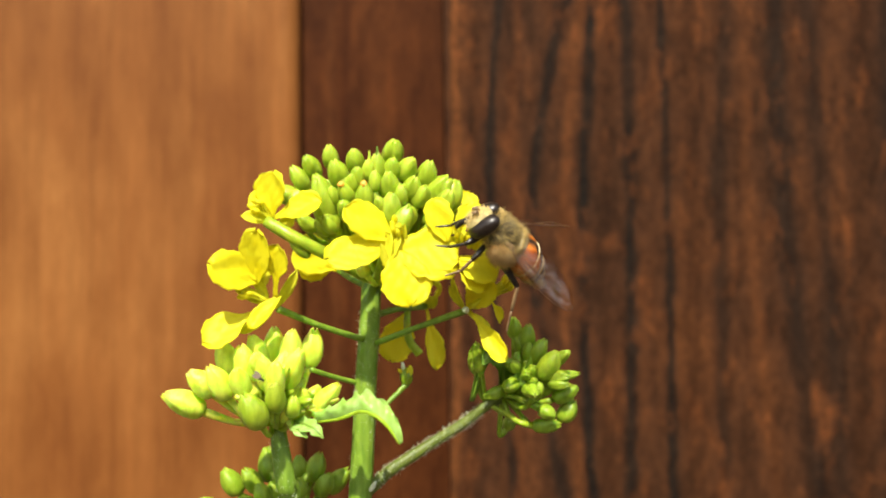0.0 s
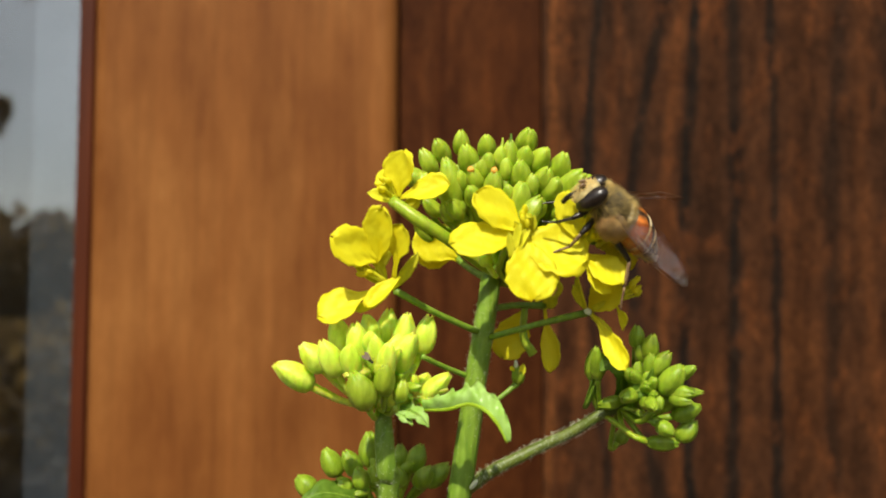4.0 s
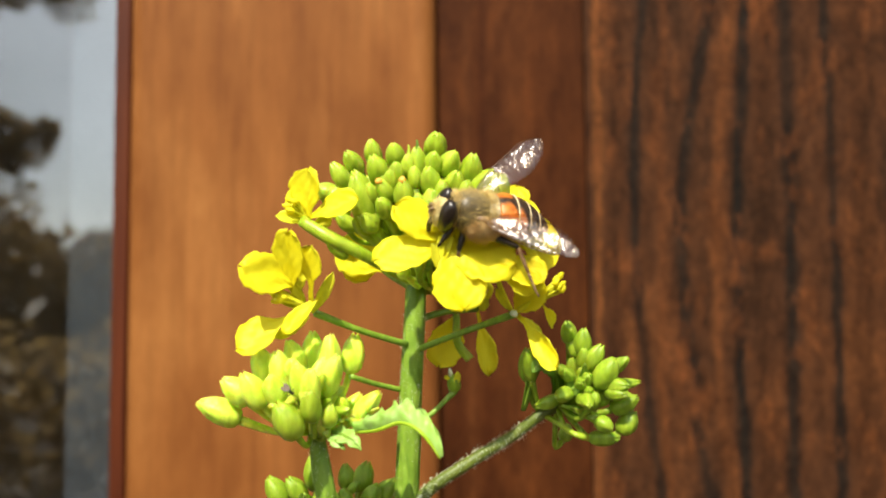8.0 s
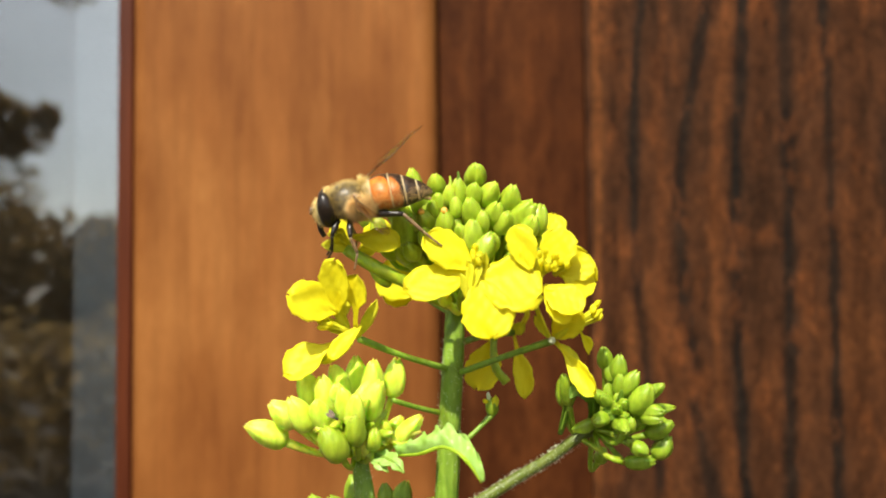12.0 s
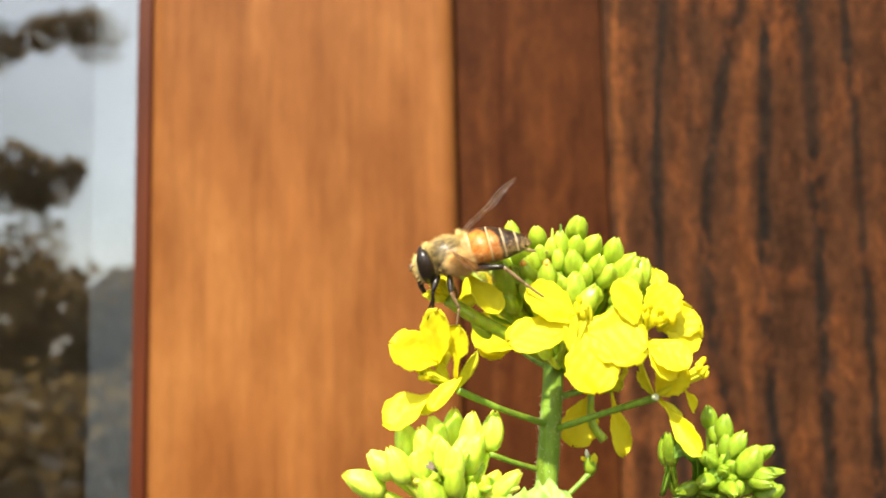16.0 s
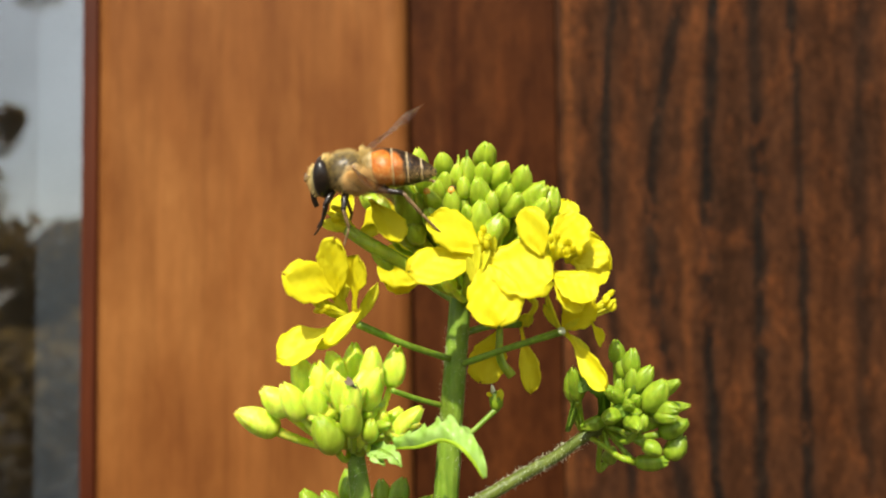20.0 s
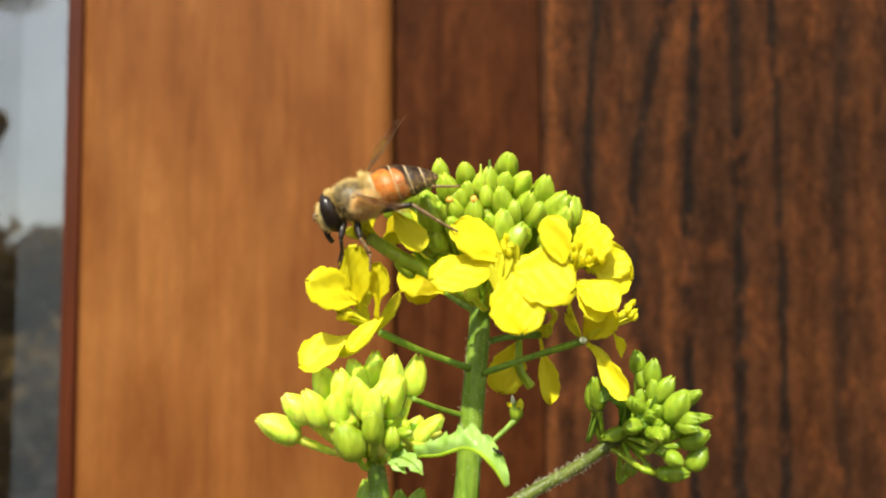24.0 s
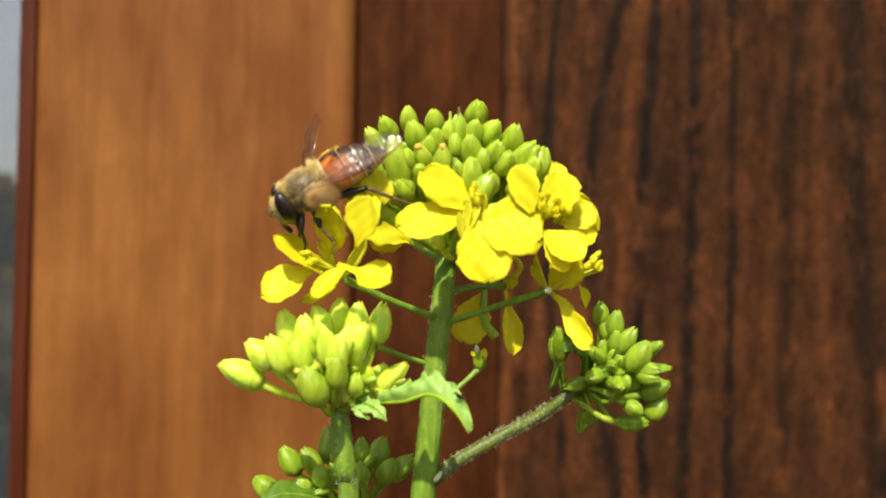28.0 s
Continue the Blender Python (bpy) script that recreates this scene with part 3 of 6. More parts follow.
for base, tip, r in (
    ((3.1, -4.0, 34.6), (3.3, -6.4, 36.2), 1.07),
    ((2.8, -6.5, 32.2), (2.9, -8.3, 33.8), 0.87),
    ((1.4, -6.6, 32.1), (1.1, -7.7, 34.4), 0.88),
    ((-1.1, -4.2, 33.5), (-1.5, -5.9, 35.2), 0.9),
    ((-3.7, 2.4, 34.8), (-4.2, 1.0, 36.9), 0.9),
    ((-3.0, -3.6, 31.7), (-3.7, -5.6, 33.9), 1.08),
    ((-5.8, 2.8, 33.8), (-7.0, 1.0, 35.5), 0.96),
    ((-7.2, 1.9, 32.1), (-8.7, 1.0, 34.3), 0.9),
    ((-4.8, -3.3, 30.3), (-5.8, -4.4, 32.5), 0.91),
    ((-0.9, -6.5, 31.0), (-1.2, -8.0, 32.8), 0.82),
    ((-2.0, -6.2, 29.3), (-2.9, -8.0, 30.9), 0.87),
    ((-0.3, -7.7, 28.6), (-0.4, -9.1, 30.8), 0.92),
    ((2.7, -7.4, 30.0), (2.2, -9.3, 32.0), 0.98),
    ((0.4, -7.0, 31.8), (0.1, -8.0, 33.6), 0.7),
    ((4.3, -6.5, 32.1), (5.1, -8.2, 33.9), 0.94),
    ((6.6, -6.1, 31.5), (7.2, -7.9, 33.6), 1.0),
    ((4.6, -7.4, 29.8), (5.3, -9.4, 31.5), 0.98),
    ((5.6, -8.0, 28.9), (6.5, -9.5, 30.5), 0.86),
    ((7.8, -5.6, 29.3), (9.3, -8.0, 31.7), 1.35),
    ((2.4, -8.8, 26.9), (2.6, -10.0, 29.7), 1.03),
    ((1.5, -8.7, 28.0), (1.0, -9.9, 29.2), 0.63),
    ((3.1, -9.2, 25.7), (4.6, -10.2, 28.2), 1.02),
    ((-2.3, -6.7, 27.6), (-2.9, -8.5, 28.9), 0.81),
    ((7.2, -8.2, 26.6), (8.0, -9.5, 27.7), 0.69),
    ((-1.5, -7.0, 30.5), (-1.9, -8.1, 32.0), 0.64),
    ((3.7, -8.9, 28.9), (3.7, -9.8, 30.7), 0.69),
    ((0.9, -8.2, 30.5), (0.7, -8.9, 32.3), 0.64),
    ((-3.6, -6.0, 29.2), (-4.1, -7.2, 30.7), 0.7),):
    root = DOME_C + Vector(((tip[0] - DOME_C.x) * 0.15, 0.5, -8))
    grown = Vector(base) + (Vector(base) - Vector(tip)) * 0.22
    bud(tuple(grown), tip, r * 1.20, BUD, plant, tuple(root), 0.42)
fill = random.Random(77)
for k in range(26):
    out = Vector((fill.uniform(-0.85, 0.8), -fill.uniform(0.35, 0.9), fill.uniform(0.05, 0.95))).normalized()
    base = DOME_C + Vector((out.x * 10.4, out.y * 8.6, out.z * 8.2 - 2.6))
    lean = (out + Vector((fill.uniform(-0.2, 0.2), 0, 0.5))).normalized()
    bud(tuple(base), tuple(base + lean * fill.uniform(2.2, 2.9)), fill.uniform(0.75, 1.0), BUD, plant, tuple(DOME_C + Vector((out.x * 1.5, 0.5, -8))), 0.36)
for k in range(16):
    a = k * 2.4
    q = 3.0 + 0.55 * k
    dome_bud(DOME_C.x + math.cos(a) * q, DOME_C.z + 4 + abs(math.sin(a)) * 3.5 - 0.25 * k, 1.2, 3.2, True)
ORANGE = plain("orange petal tip", (0.75, 0.30, 0.02), (0.85, 0.44, 0.05), 0.5)
part("orange_bud_tip", bud_mesh((-0.4, -8.95, 30.5), (-0.4, -9.2, 31.2), 0.40), ORANGE, plant)
part("orange_bud_tip", bud_mesh((-2.85, -7.9, 30.6), (-3.0, -8.1, 31.2), 0.40), ORANGE, plant)
for x, y, z in ((1.1, -7.6, 34.3), (0.2, -7.6, 33.8)):
    part("brown_bud_tip", tube([(x, y, z - 0.3), (x + 0.1, y, z + 0.4), (x + 0.05, y, z + 1.0)], [0.22, 0.16, 0.10], 6, 3), LEAF_DARK if z > 34 else BUD, plant)
bud((-4.2, -5.0, 26.7), (-5.6, -7.0, 31.7), 1.45, BUD, plant, (-2.1, 0.0, 25.1))
bud((-7.2, -2.0, 27.3), (-8.2, -3.0, 31.0), 1.25, BUD, plant, (-3.1, 0.0, 24.7))
bud((9.3, -6.0, 28.3), (10.4, -7.0, 31.6), 1.25, BUD, plant, (6.6, -1.0, 26.5))
bud((8.3, -7.0, 28.0), (9.3, -9.0, 30.1), 1.1, BUD, plant, (6.6, -1.0, 26.5))
bud((-8.1, 2.0, 30.4), (-10.5, 1.0, 31.5), 1.2, BUD, plant, (-3.1, 2.0, 25.6))


def stamens(centre, facing, count, length, seed, parent, spread=0.35):
    """Thin yellow filaments with fat anthers, round a green pistil."""
    rnd = random.Random(seed)
    c, f = Vector(centre), Vector(facing).normalized()
    u, v, w = frame_of(f)
    for i in range(count):
        a = 2 * math.pi * i / count + rnd.uniform(-0.3, 0.3)
        tip = c + (f + (u * math.cos(a) + v * math.sin(a)) * spread * rnd.uniform(0.6, 1.2)) * length * rnd.uniform(0.8, 1.1)
        s = part("stamen", tube([tuple(c), tuple(c.lerp(tip, 0.5) + f * 0.2), tuple(tip)], [0.16, 0.14, 0.14], 6, 3), SEPAL, parent)
        bm = bud_mesh(tuple(tip - f * 0.2), tuple(tip + f * 0.7 + u * 0.3), 0.32, 8)
        part("anther", bm, PETAL, s)
    part("pistil", tube([tuple(c), tuple(c + f * length * 0.9), tuple(c + f * length * 1.05)], [0.35, 0.32, 0.45], 8, 3), SEPAL, parent)


def petal(base, tip, width, facing, parent, curl=0.08, cup=0.10, claw=0.3, wave=0.04, seed=1, name="petal"):
    ob = part(name, sheet(base, tip, width, facing, curl, cup, claw, 0, 0.09, wave, 13, 21, 0.04, seed), PETAL, parent)
    return ob


def sepal(base, tip, width, facing, parent):
    return part("sepal", sheet(base, tip, width, facing, 0.05, 0.25, 0.05, 0, 0.14, 0.0, 7, 9), SEPAL, parent)


def flower(name="flower"):
    ob = new(name)
    ob.empty_display_size = 0.003
    ob.parent = plant
    return ob


# open flower facing outwards
f1 = flower()
stalk([(1.1, -1.0, 20.4), (2.1, -5.0, 21.7), (2.6, -9.0, 23.1)], [0.5, 0.45, 0.6])
petal((2.7, -10.5, 24.4), (-2.5, -11.5, 28.1), 4.0, (-0.2, -1, 0.5), f1, 0.06, 0.06, 0.10, seed=2)
petal((2.5, -10.5, 23.9), (-4.7, -12.0, 22.5), 4.3, (-0.1, -1, 0.6), f1, 0.05, 0.05, 0.10, seed=3)
petal((2.8, -10.8, 23.7), (9.7, -12.0, 22.0), 6.4, (0.1, -1, 0.45), f1, 0.06, 0.06, 0.05, seed=4)
petal((3.3, -11.6, 23.2), (4.2, -13.6, 17.3), 5.4, (0, -1, 0.4), f1, 0.08, 0.07, 0.05, seed=5)
stamens((2.8, -10.0, 23.1), (0.08, -0.62, 0.8), 6, 3.4, 7, f1, 0.22)
sepal((2.6, -9.0, 23.1), (1.7, -11.0, 21.4), 1.3, (0, -1, 0), f1)
sepal((3.0, -9.0, 23.1), (1.9, -11.0, 25.3), 1.3, (0, -1, 0), f1)
sepal((3.1, -9.0, 23.1), (3.8, -11.5, 26.0), 1.2, (0, -1, 0), f1)

for tip in ((1.2, -12.5, 23.9), (2.2, -12.5, 25.0), (3.3, -12.0, 24.9)):
    sepal((1.8, -11.5, 21.3), tip, 0.85, (-0.1, -1, 0.5), f1)

# upper flower beside it
f2 = flower()
stalk([(1.6, 1.0, 20.8), (5.0, -4.0, 23.2), (10.2, -6.0, 24.0)], [0.5, 0.45, 0.6])
petal((8.6, -11.0, 24.2), (7.0, -11.5, 29.0), 3.1, (-0.3, -1, 0.2), f2, 0.05, 0.10, 0.08, seed=11)
petal((11.2, -9.0, 24.1), (12.2, -9.0, 28.8), 4.0, (0.1, -1, 0.3), f2, 0.06, 0.12, 0.08, seed=12)
petal((10.0, -10.0, 22.6), (13.6, -12.0, 20.0), 3.9, (0.2, -1, 0.5), f2, 0.08, 0.10, 0.10, seed=14)
petal((9.9, -10.5, 22.2), (12.9, -11.0, 18.9), 3.2, (-0.1, -1, 0.6), f2, 0.08, 0.10, 0.10, seed=15)
stamens((9.7, -9.0, 23.6), (0.25, -0.75, 0.5), 6, 2.8, 17, f2)
sepal((9.6, -8.0, 23.3), (8.8, -9.0, 20.6), 1.4, (0, -1, 0.1), f2)

for tip in ((8.9, -9.0, 25.9), (10.0, -9.0, 26.2), (10.4, -10.0, 24.8)):
    sepal((9.3, -9.0, 23.3), tip, 1.0, (0, -1, 0.5), f2)

# flower at the back of the right side
f3 = flower()
stalk([(1.6, 2.0, 21.4), (8.1, 2.0, 25.3), (12.6, -2.0, 25.0)], [0.5, 0.45, 0.6])
petal((12.5, 0.0, 27.1), (12.9, 1.0, 31.5), 3.0, (0.1, -1, 0.3), f3, 0.06, 0.12, 0.08, seed=21)
petal((12.5, -7.0, 23.4), (15.4, -7.0, 26.2), 4.1, (0.3, -1, 0.3), f3, 0.06, 0.10, 0.08, seed=22)
petal((12.4, -7.0, 23.8), (16.3, -7.0, 23.0), 4.3, (0.4, -1, 0.2), f3, 0.08, 0.10, 0.08, seed=23)
petal((12.4, -6.0, 23.6), (13.9, -5.0, 27.8), 2.9, (0.4, -1, 0.2), f3, 0.08, 0.10, 0.08, seed=24)
stamens((11.7, -7.0, 23.9), (0.3, -0.8, 0.5), 5, 2.4, 27, f3)

# spent flower on a long stalk
f4 = flower()
stalk([(1.3, -1.0, 12.8), (6.0, -4.0, 14.7), (11.4, -6.0, 16.6)], [0.38, 0.34, 0.42])
part("node", bud_mesh((11.1, -6.6, 16.4), (11.4, -6.8, 17.0), 0.42), HAIR, f4)
petal((11.8, -6.0, 16.6), (15.7, -9.0, 10.9), 2.3, (-0.6, -1, 0.2), f4, -0.14, 0.25, 0.30, seed=31)
petal((13.9, -7.0, 18.3), (16.0, -5.0, 15.1), 1.6, (0.8, -1, 0.2), f4, 0.10, 0.2, 0.4, seed=32)
petal((11.5, -6.0, 16.8), (14.1, -8.0, 20.1), 3.6, (-0.1, -1, 0.3), f4, 0.02, 0.1, 0.1, seed=33)
sepal((11.4, -6.0, 16.6), (9.4, -8.0, 20.3), 1.2, (-1, -0.4, 0), f4)
sepal((11.3, -6.0, 16.8), (9.3, -7.0, 19.3), 1.0, (-0.6, -1, 0), f4)
sepal((11.5, -6.0, 16.4), (14.6, -5.0, 14.3), 1.0, (0, -1, 0.6), f4)
stamens((11.8, -6.5, 17.0), (0.86, -0.2, 0.55), 6, 5.0, 37, f4, 0.16)

# flower low on the left side
f5 = flower()
stalk([(-0.3, -1.0, 13.3), (-5.4, -4.0, 15.1), (-10.0, -6.0, 17.1)], [0.38, 0.34, 0.42])
f5_left = petal((-12.1, -8.0, 20.0), (-16.7, -11.5, 22.1), 4.4, (-0.1, -1, 0.4), f5, 0.05, 0.08, 0.12, seed=41)
f5_up = petal((-12.3, -7.5, 19.6), (-12.1, -11.5, 25.4), 3.7, (-0.4, -1, 0.1), f5, 0.06, 0.10, 0.12, seed=42)
f5_flap = petal((-10.1, -8.0, 18.4), (-9.9, -11.0, 23.8), 3.6, (-0.5, -1, 0.3), f5, 0.06, 0.14, 0.42, seed=43)
f5_low = petal((-11.5, -7.0, 17.1), (-17.9, -9.0, 14.0), 4.1, (-0.2, -1, 0.6), f5, 0.10, 0.10, 0.34, seed=44)
petal((-9.5, -8.0, 18.6), (-12.9, -9.0, 15.1), 2.0, (-0.5, -1, 0.3), f5, 0.04, 0.18, 0.10, seed=45)
sepal((-10.3, -6.0, 17.1), (-7.8, -8.0, 21.2), 1.3, (0.6, -1, 0.2), f5)
sepal((-10.6, -6.0, 16.7), (-14.3, -6.0, 14.4), 1.2, (0, -1, -0.4), f5)
sepal((-10.7, -6.0, 17.3), (-14.6, -8.0, 19.6), 1.4, (0, -1, 0.4), f5)
sepal((-11.0, -6.0, 18.2), (-12.7, -8.0, 20.7), 1.1, (0, -1, 0.4), f5)
sepal((-12.0, -6.0, 18.8), (-10.8, -7.0, 21.7), 0.9, (0, -1, 0.1), f5)
stamens((-10.9, -7.0, 17.9), (-0.8, -0.5, 0.35), 6, 3.2, 47, f5, 0.22)

# flower under the top of the left side
f6 = flower()
stalk([(0.9, -1.5, 20.2), (-0.7, -3.5, 20.9), (-4.7, -6.5, 23.2), (-8.2, -7.5, 25.0), (-11.2, -6.5, 26.9)], [0.45, 0.58, 0.68, 0.78, 0.66], BUD)
bud((-6.4, -6.6, 22.9), (-8.5, -7.2, 24.4), 0.62, BUD, plant)
f6_up = petal((-10.5, -6.0, 27.3), (-10.6, -8.0, 32.3), 4.0, (-0.5, -1, 0.2), f6, 0.06, 0.15, 0.2, seed=51)
f6_side = petal((-10.3, -7.0, 27.2), (-5.3, -9.0, 29.2), 3.3, (0.1, -1, 0.6), f6, 0.10, 0.15, 0.2, seed=52)
petal((-11.0, -5.0, 27.1), (-12.5, -3.0, 31.1), 3.2, (-0.5, -1, 0.1), f6, 0.06, 0.15, 0.2, seed=53)
sepal((-10.9, -6.0, 26.8), (-13.9, -7.0, 27.5), 1.5, (0, -1, 0.5), f6)
sepal((-10.0, -6.0, 26.6), (-8.1, -6.0, 27.2), 1.5, (0, -1, -0.3), f6)
stamens((-10.6, -6.0, 27.0), (-0.6, -0.4, 0.6), 6, 2.4, 57, f6, 0.3)

# petals of flowers on the far side
f7 = flower()
stalk([(0.9, 2.0, 19.4), (-1.5, 5.0, 20.8), (-3.3, 8.0, 22.3)], [0.45, 0.4, 0.5])
petal((-3.1, 7.0, 21.9), (-8.5, 6.0, 25.0), 5.4, (0, -1, 0.2), f7, 0.05, 0.1, 0.15, seed=61)
petal((-3.3, 8.0, 22.3), (-8.0, 7.0, 22.0), 3.6, (0, -1, 0.2), f7, 0.05, 0.1, 0.15, seed=62)
f8 = flower()
stalk([(1.5, 2.0, 16.1), (4.6, 5.0, 16.8), (8.3, 7.0, 17.1)], [0.42, 0.4, 0.5])
petal((5.5, 6.0, 16.1), (3.5, 5.0, 10.2), 4.4, (0, -1, 0.1), f8, 0.05, 0.1, 0.1, seed=71)
petal((8.3, 7.0, 17.1), (9.8, 6.0, 9.0), 2.7, (0.4, -1, 0.1), f8, 0.08, 0.2, 0.3, seed=72)
stalk([(8.6, 7.0, 16.9), (10.0, 6.0, 19.2), (9.1, 4.0, 20.2)], [0.3, 0.35, 0.4], SEPAL)
stalk([(5.7, 5.0, 16.5), (5.8, 5.0, 13.1), (7.2, 5.0, 11.0)], [0.4, 0.5, 0.6], BUD, "young_pod")
sepal((8.3, 7.0, 17.1), (9.5, 5.0, 18.1), 1.6, (0, -1, 0), f8)

# little side buds
bud((-0.1, -6.5, 20.8), (-0.9, -7.5, 22.0), 0.8, BUD_YOUNG, plant, (1.6, -1.0, 21.1))
bud((5.2, 1.0, 7.6), (4.75, 0.6, 9.7), 0.78, BUD_DARK_SHADED, plant)
stalk([(0.9, 0.0, 4.3), (2.4, 0.0, 5.3), (3.9, 0.5, 6.6), (5.2, 1.0, 7.8)], [0.34, 0.30, 0.30, 0.42], STEM, "bud_stalk")
petal((4.7, 0.4, 9.0), (4.0, 0.0, 9.5), 0.5, (0, -1, 0.3), plant, seed=81, name="withered_petal")
part("withered_tip", bud_mesh((4.75, 0.5, 9.4), (4.55, 0.3, 10.4), 0.24), HAIR, plant, "pale withered bud tip")
sepal((5.2, 0.3, 8.3), (5.5, 0.1, 10.0), 0.8, (0.3, -1, 0.1), plant)
stalk([(-1.0, 0.0, 8.1), (-3.7, -2.0, 9.0), (-6.4, -4.0, 10.1)], [0.32, 0.3, 0.3])

# ---- bright bud cluster on its own shoot ----
SHOOT = (-10.7, -4.0, 4.0)
stalk([(-10.1, -4.0, 3.6), (-9.7, -4.0, 0.5), (-9.1, -4.0, -3.1), (-8.7, -3.0, -6.2), (-9.5, -1, -38), (-4.5, 0, -78)], [0.9, 1.1, 1.15, 1.15, 1.3, 1.5], STEM, "shoot", 12, 0.03)
bud((-17.9, -6.0, 5.9), (-22.0, -7.0, 8.0), 1.38, BUD_YOUNG, plant, (-11.8, -4.0, 4.1), 0.42)
bud((-16.8, -7.0, 7.8), (-19.3, -8.0, 10.4), 1.29, BUD_YOUNG, plant, SHOOT)
bud((-15.1, -8.0, 7.5), (-17.1, -9.0, 11.0), 1.29, BUD_YOUNG, plant, SHOOT)
bud((-15.1, -5.0, 9.4), (-16.2, -6.0, 13.5), 1.38, BUD_YOUNG, plant, SHOOT)
bud((-13.3, -6.0, 9.1), (-13.9, -8.0, 13.2), 1.33, BUD_YOUNG, plant, SHOOT)
bud((-11.9, -4.0, 10.3), (-12.9, -5.0, 14.1), 1.20, BUD_YOUNG, plant, SHOOT)
bud((-10.5, -3.0, 10.2), (-10.5, -4.0, 15.0), 1.33, BUD_YOUNG, plant, SHOOT)
bud((-8.8, -5.0, 10.3), (-8.4, -6.0, 14.6), 1.29, BUD_YOUNG, plant, SHOOT)
bud((-6.6, -3.0, 10.3), (-5.9, -3.0, 14.6), 1.33, BUD_YOUNG, plant, SHOOT)
bud((-9.0, -7.0, 8.4), (-7.5, -9.0, 12.6), 1.33, BUD_YOUNG, plant, SHOOT)
bud((-10.9, -8.0, 8.5), (-11.6, -10.0, 12.0), 1.20, BUD_YOUNG, plant, SHOOT)
bud((-13.4, -8.0, 7.7), (-14.2, -10.0, 10.8), 1.15, BUD_YOUNG, plant, SHOOT)
bud((-10.1, -9.0, 7.7), (-9.9, -11.0, 11.5), 1.10, BUD_YOUNG, plant, SHOOT)
bud((-11.6, -9.0, 4.6), (-13.2, -11.0, 8.1), 1.5, BUD, plant, SHOOT)
bud((-9.9, -9.0, 6.1), (-10.1, -11.0, 9.3), 1.1, BUD, plant, SHOOT)
bud((-6.1, -5.0, 5.4), (-3.2, -6.0, 8.5), 1.06, BUD_YOUNG, plant, SHOOT)
bud((-7.1, -3.0, 5.4), (-5.4, -3.0, 8.1), 0.92, BUD_YOUNG, plant, SHOOT)
bud((-8.5, -8.0, 5.4), (-8.1, -9.0, 7.6), 0.95, BUD, plant, SHOOT)
bud((-7.9, -6.0, 6.1), (-6.8, -7.0, 8.1), 0.83, BUD_YOUNG, plant, SHOOT)
bud((-9.3, -7.0, 4.8), (-9.4, -9.0, 6.9), 0.78, BUD_YOUNG, plant, SHOOT)
bud((-12.0, -2.0, 6.4), (-13.2, -2.0, 8.9), 1.01, BUD_YOUNG, plant, SHOOT)
bud((-8.9, -1.0, 6.0), (-8.2, -1.0, 8.8), 1.01, BUD_YOUNG, plant, SHOOT)


def leaf(spine, widths, facing, name="leaf", material=None, teeth=0.16, count=5.0, thick=0.16, seed=3, fold=0.18, low=1.0):
    """A leaf blade along a bent midrib, with a toothed and wavy margin; low: how wide its lower half is."""
    rnd = random.Random(seed)
    line = curve_points(spine, 14)
    n = len(line)
    bm = bmesh.new()
    f = Vector(facing).normalized()
    grids = []
    cols = 11
    for off in (0.5, -0.5):
        grid = []
        for j, c in enumerate(line):
            s = j / (n - 1)
            w = (line[min(j + 1, n - 1)] - line[max(j - 1, 0)]).normalized()
            nrm = (f - w * f.dot(w)).normalized()
            side = w.cross(nrm)
            k = s * (len(widths) - 1)
            i0 = min(int(k), len(widths) - 2)
            half = widths[i0] + (widths[i0 + 1] - widths[i0]) * (k - i0)
            saw = 1 + teeth * (abs(math.sin(s * count * math.pi)) - 0.45) * (1 if s < 0.95 else 0)
            row = []
            for i in range(cols):
                x = i / (cols - 1) * 2 - 1
                lift = abs(x) * fold * half + 0.12 * half * math.sin(s * 17 + 4 * x + seed) * abs(x)
                row.append(bm.verts.new((c + side * x * (half if x < 0 else half * low) * (1 + (saw - 1) * abs(x)) + nrm * (lift + off * thick)) * MM))
            grid.append(row)
        grids.append(grid)
    a, b = grids
    for g in grids:
        for j in range(n - 1):
            for i in range(cols - 1):
                bm.faces.new((g[j][i], g[j][i + 1], g[j + 1][i + 1], g[j + 1][i]))
    rim = [(0, i) for i in range(cols)] + [(j, cols - 1) for j in range(1, n)] + [(n - 1, i) for i in range(cols - 2, -1, -1)] + [(j, 0) for j in range(n - 2, 0, -1)]
    for (j0, i0), (j1, i1) in zip(rim, rim[1:] + rim[:1]):
        bm.faces.new((a[j0][i0], a[j1][i1], b[j1][i1], b[j0][i0]))
    blade = part(name, bm, material or LEAF, plant)
    part("midrib", tube([tuple(p) for p in line[::4]] + [tuple(line[-1])], [0.28, 0.2, 0.1], 6, 2), STEM, blade)
    return blade


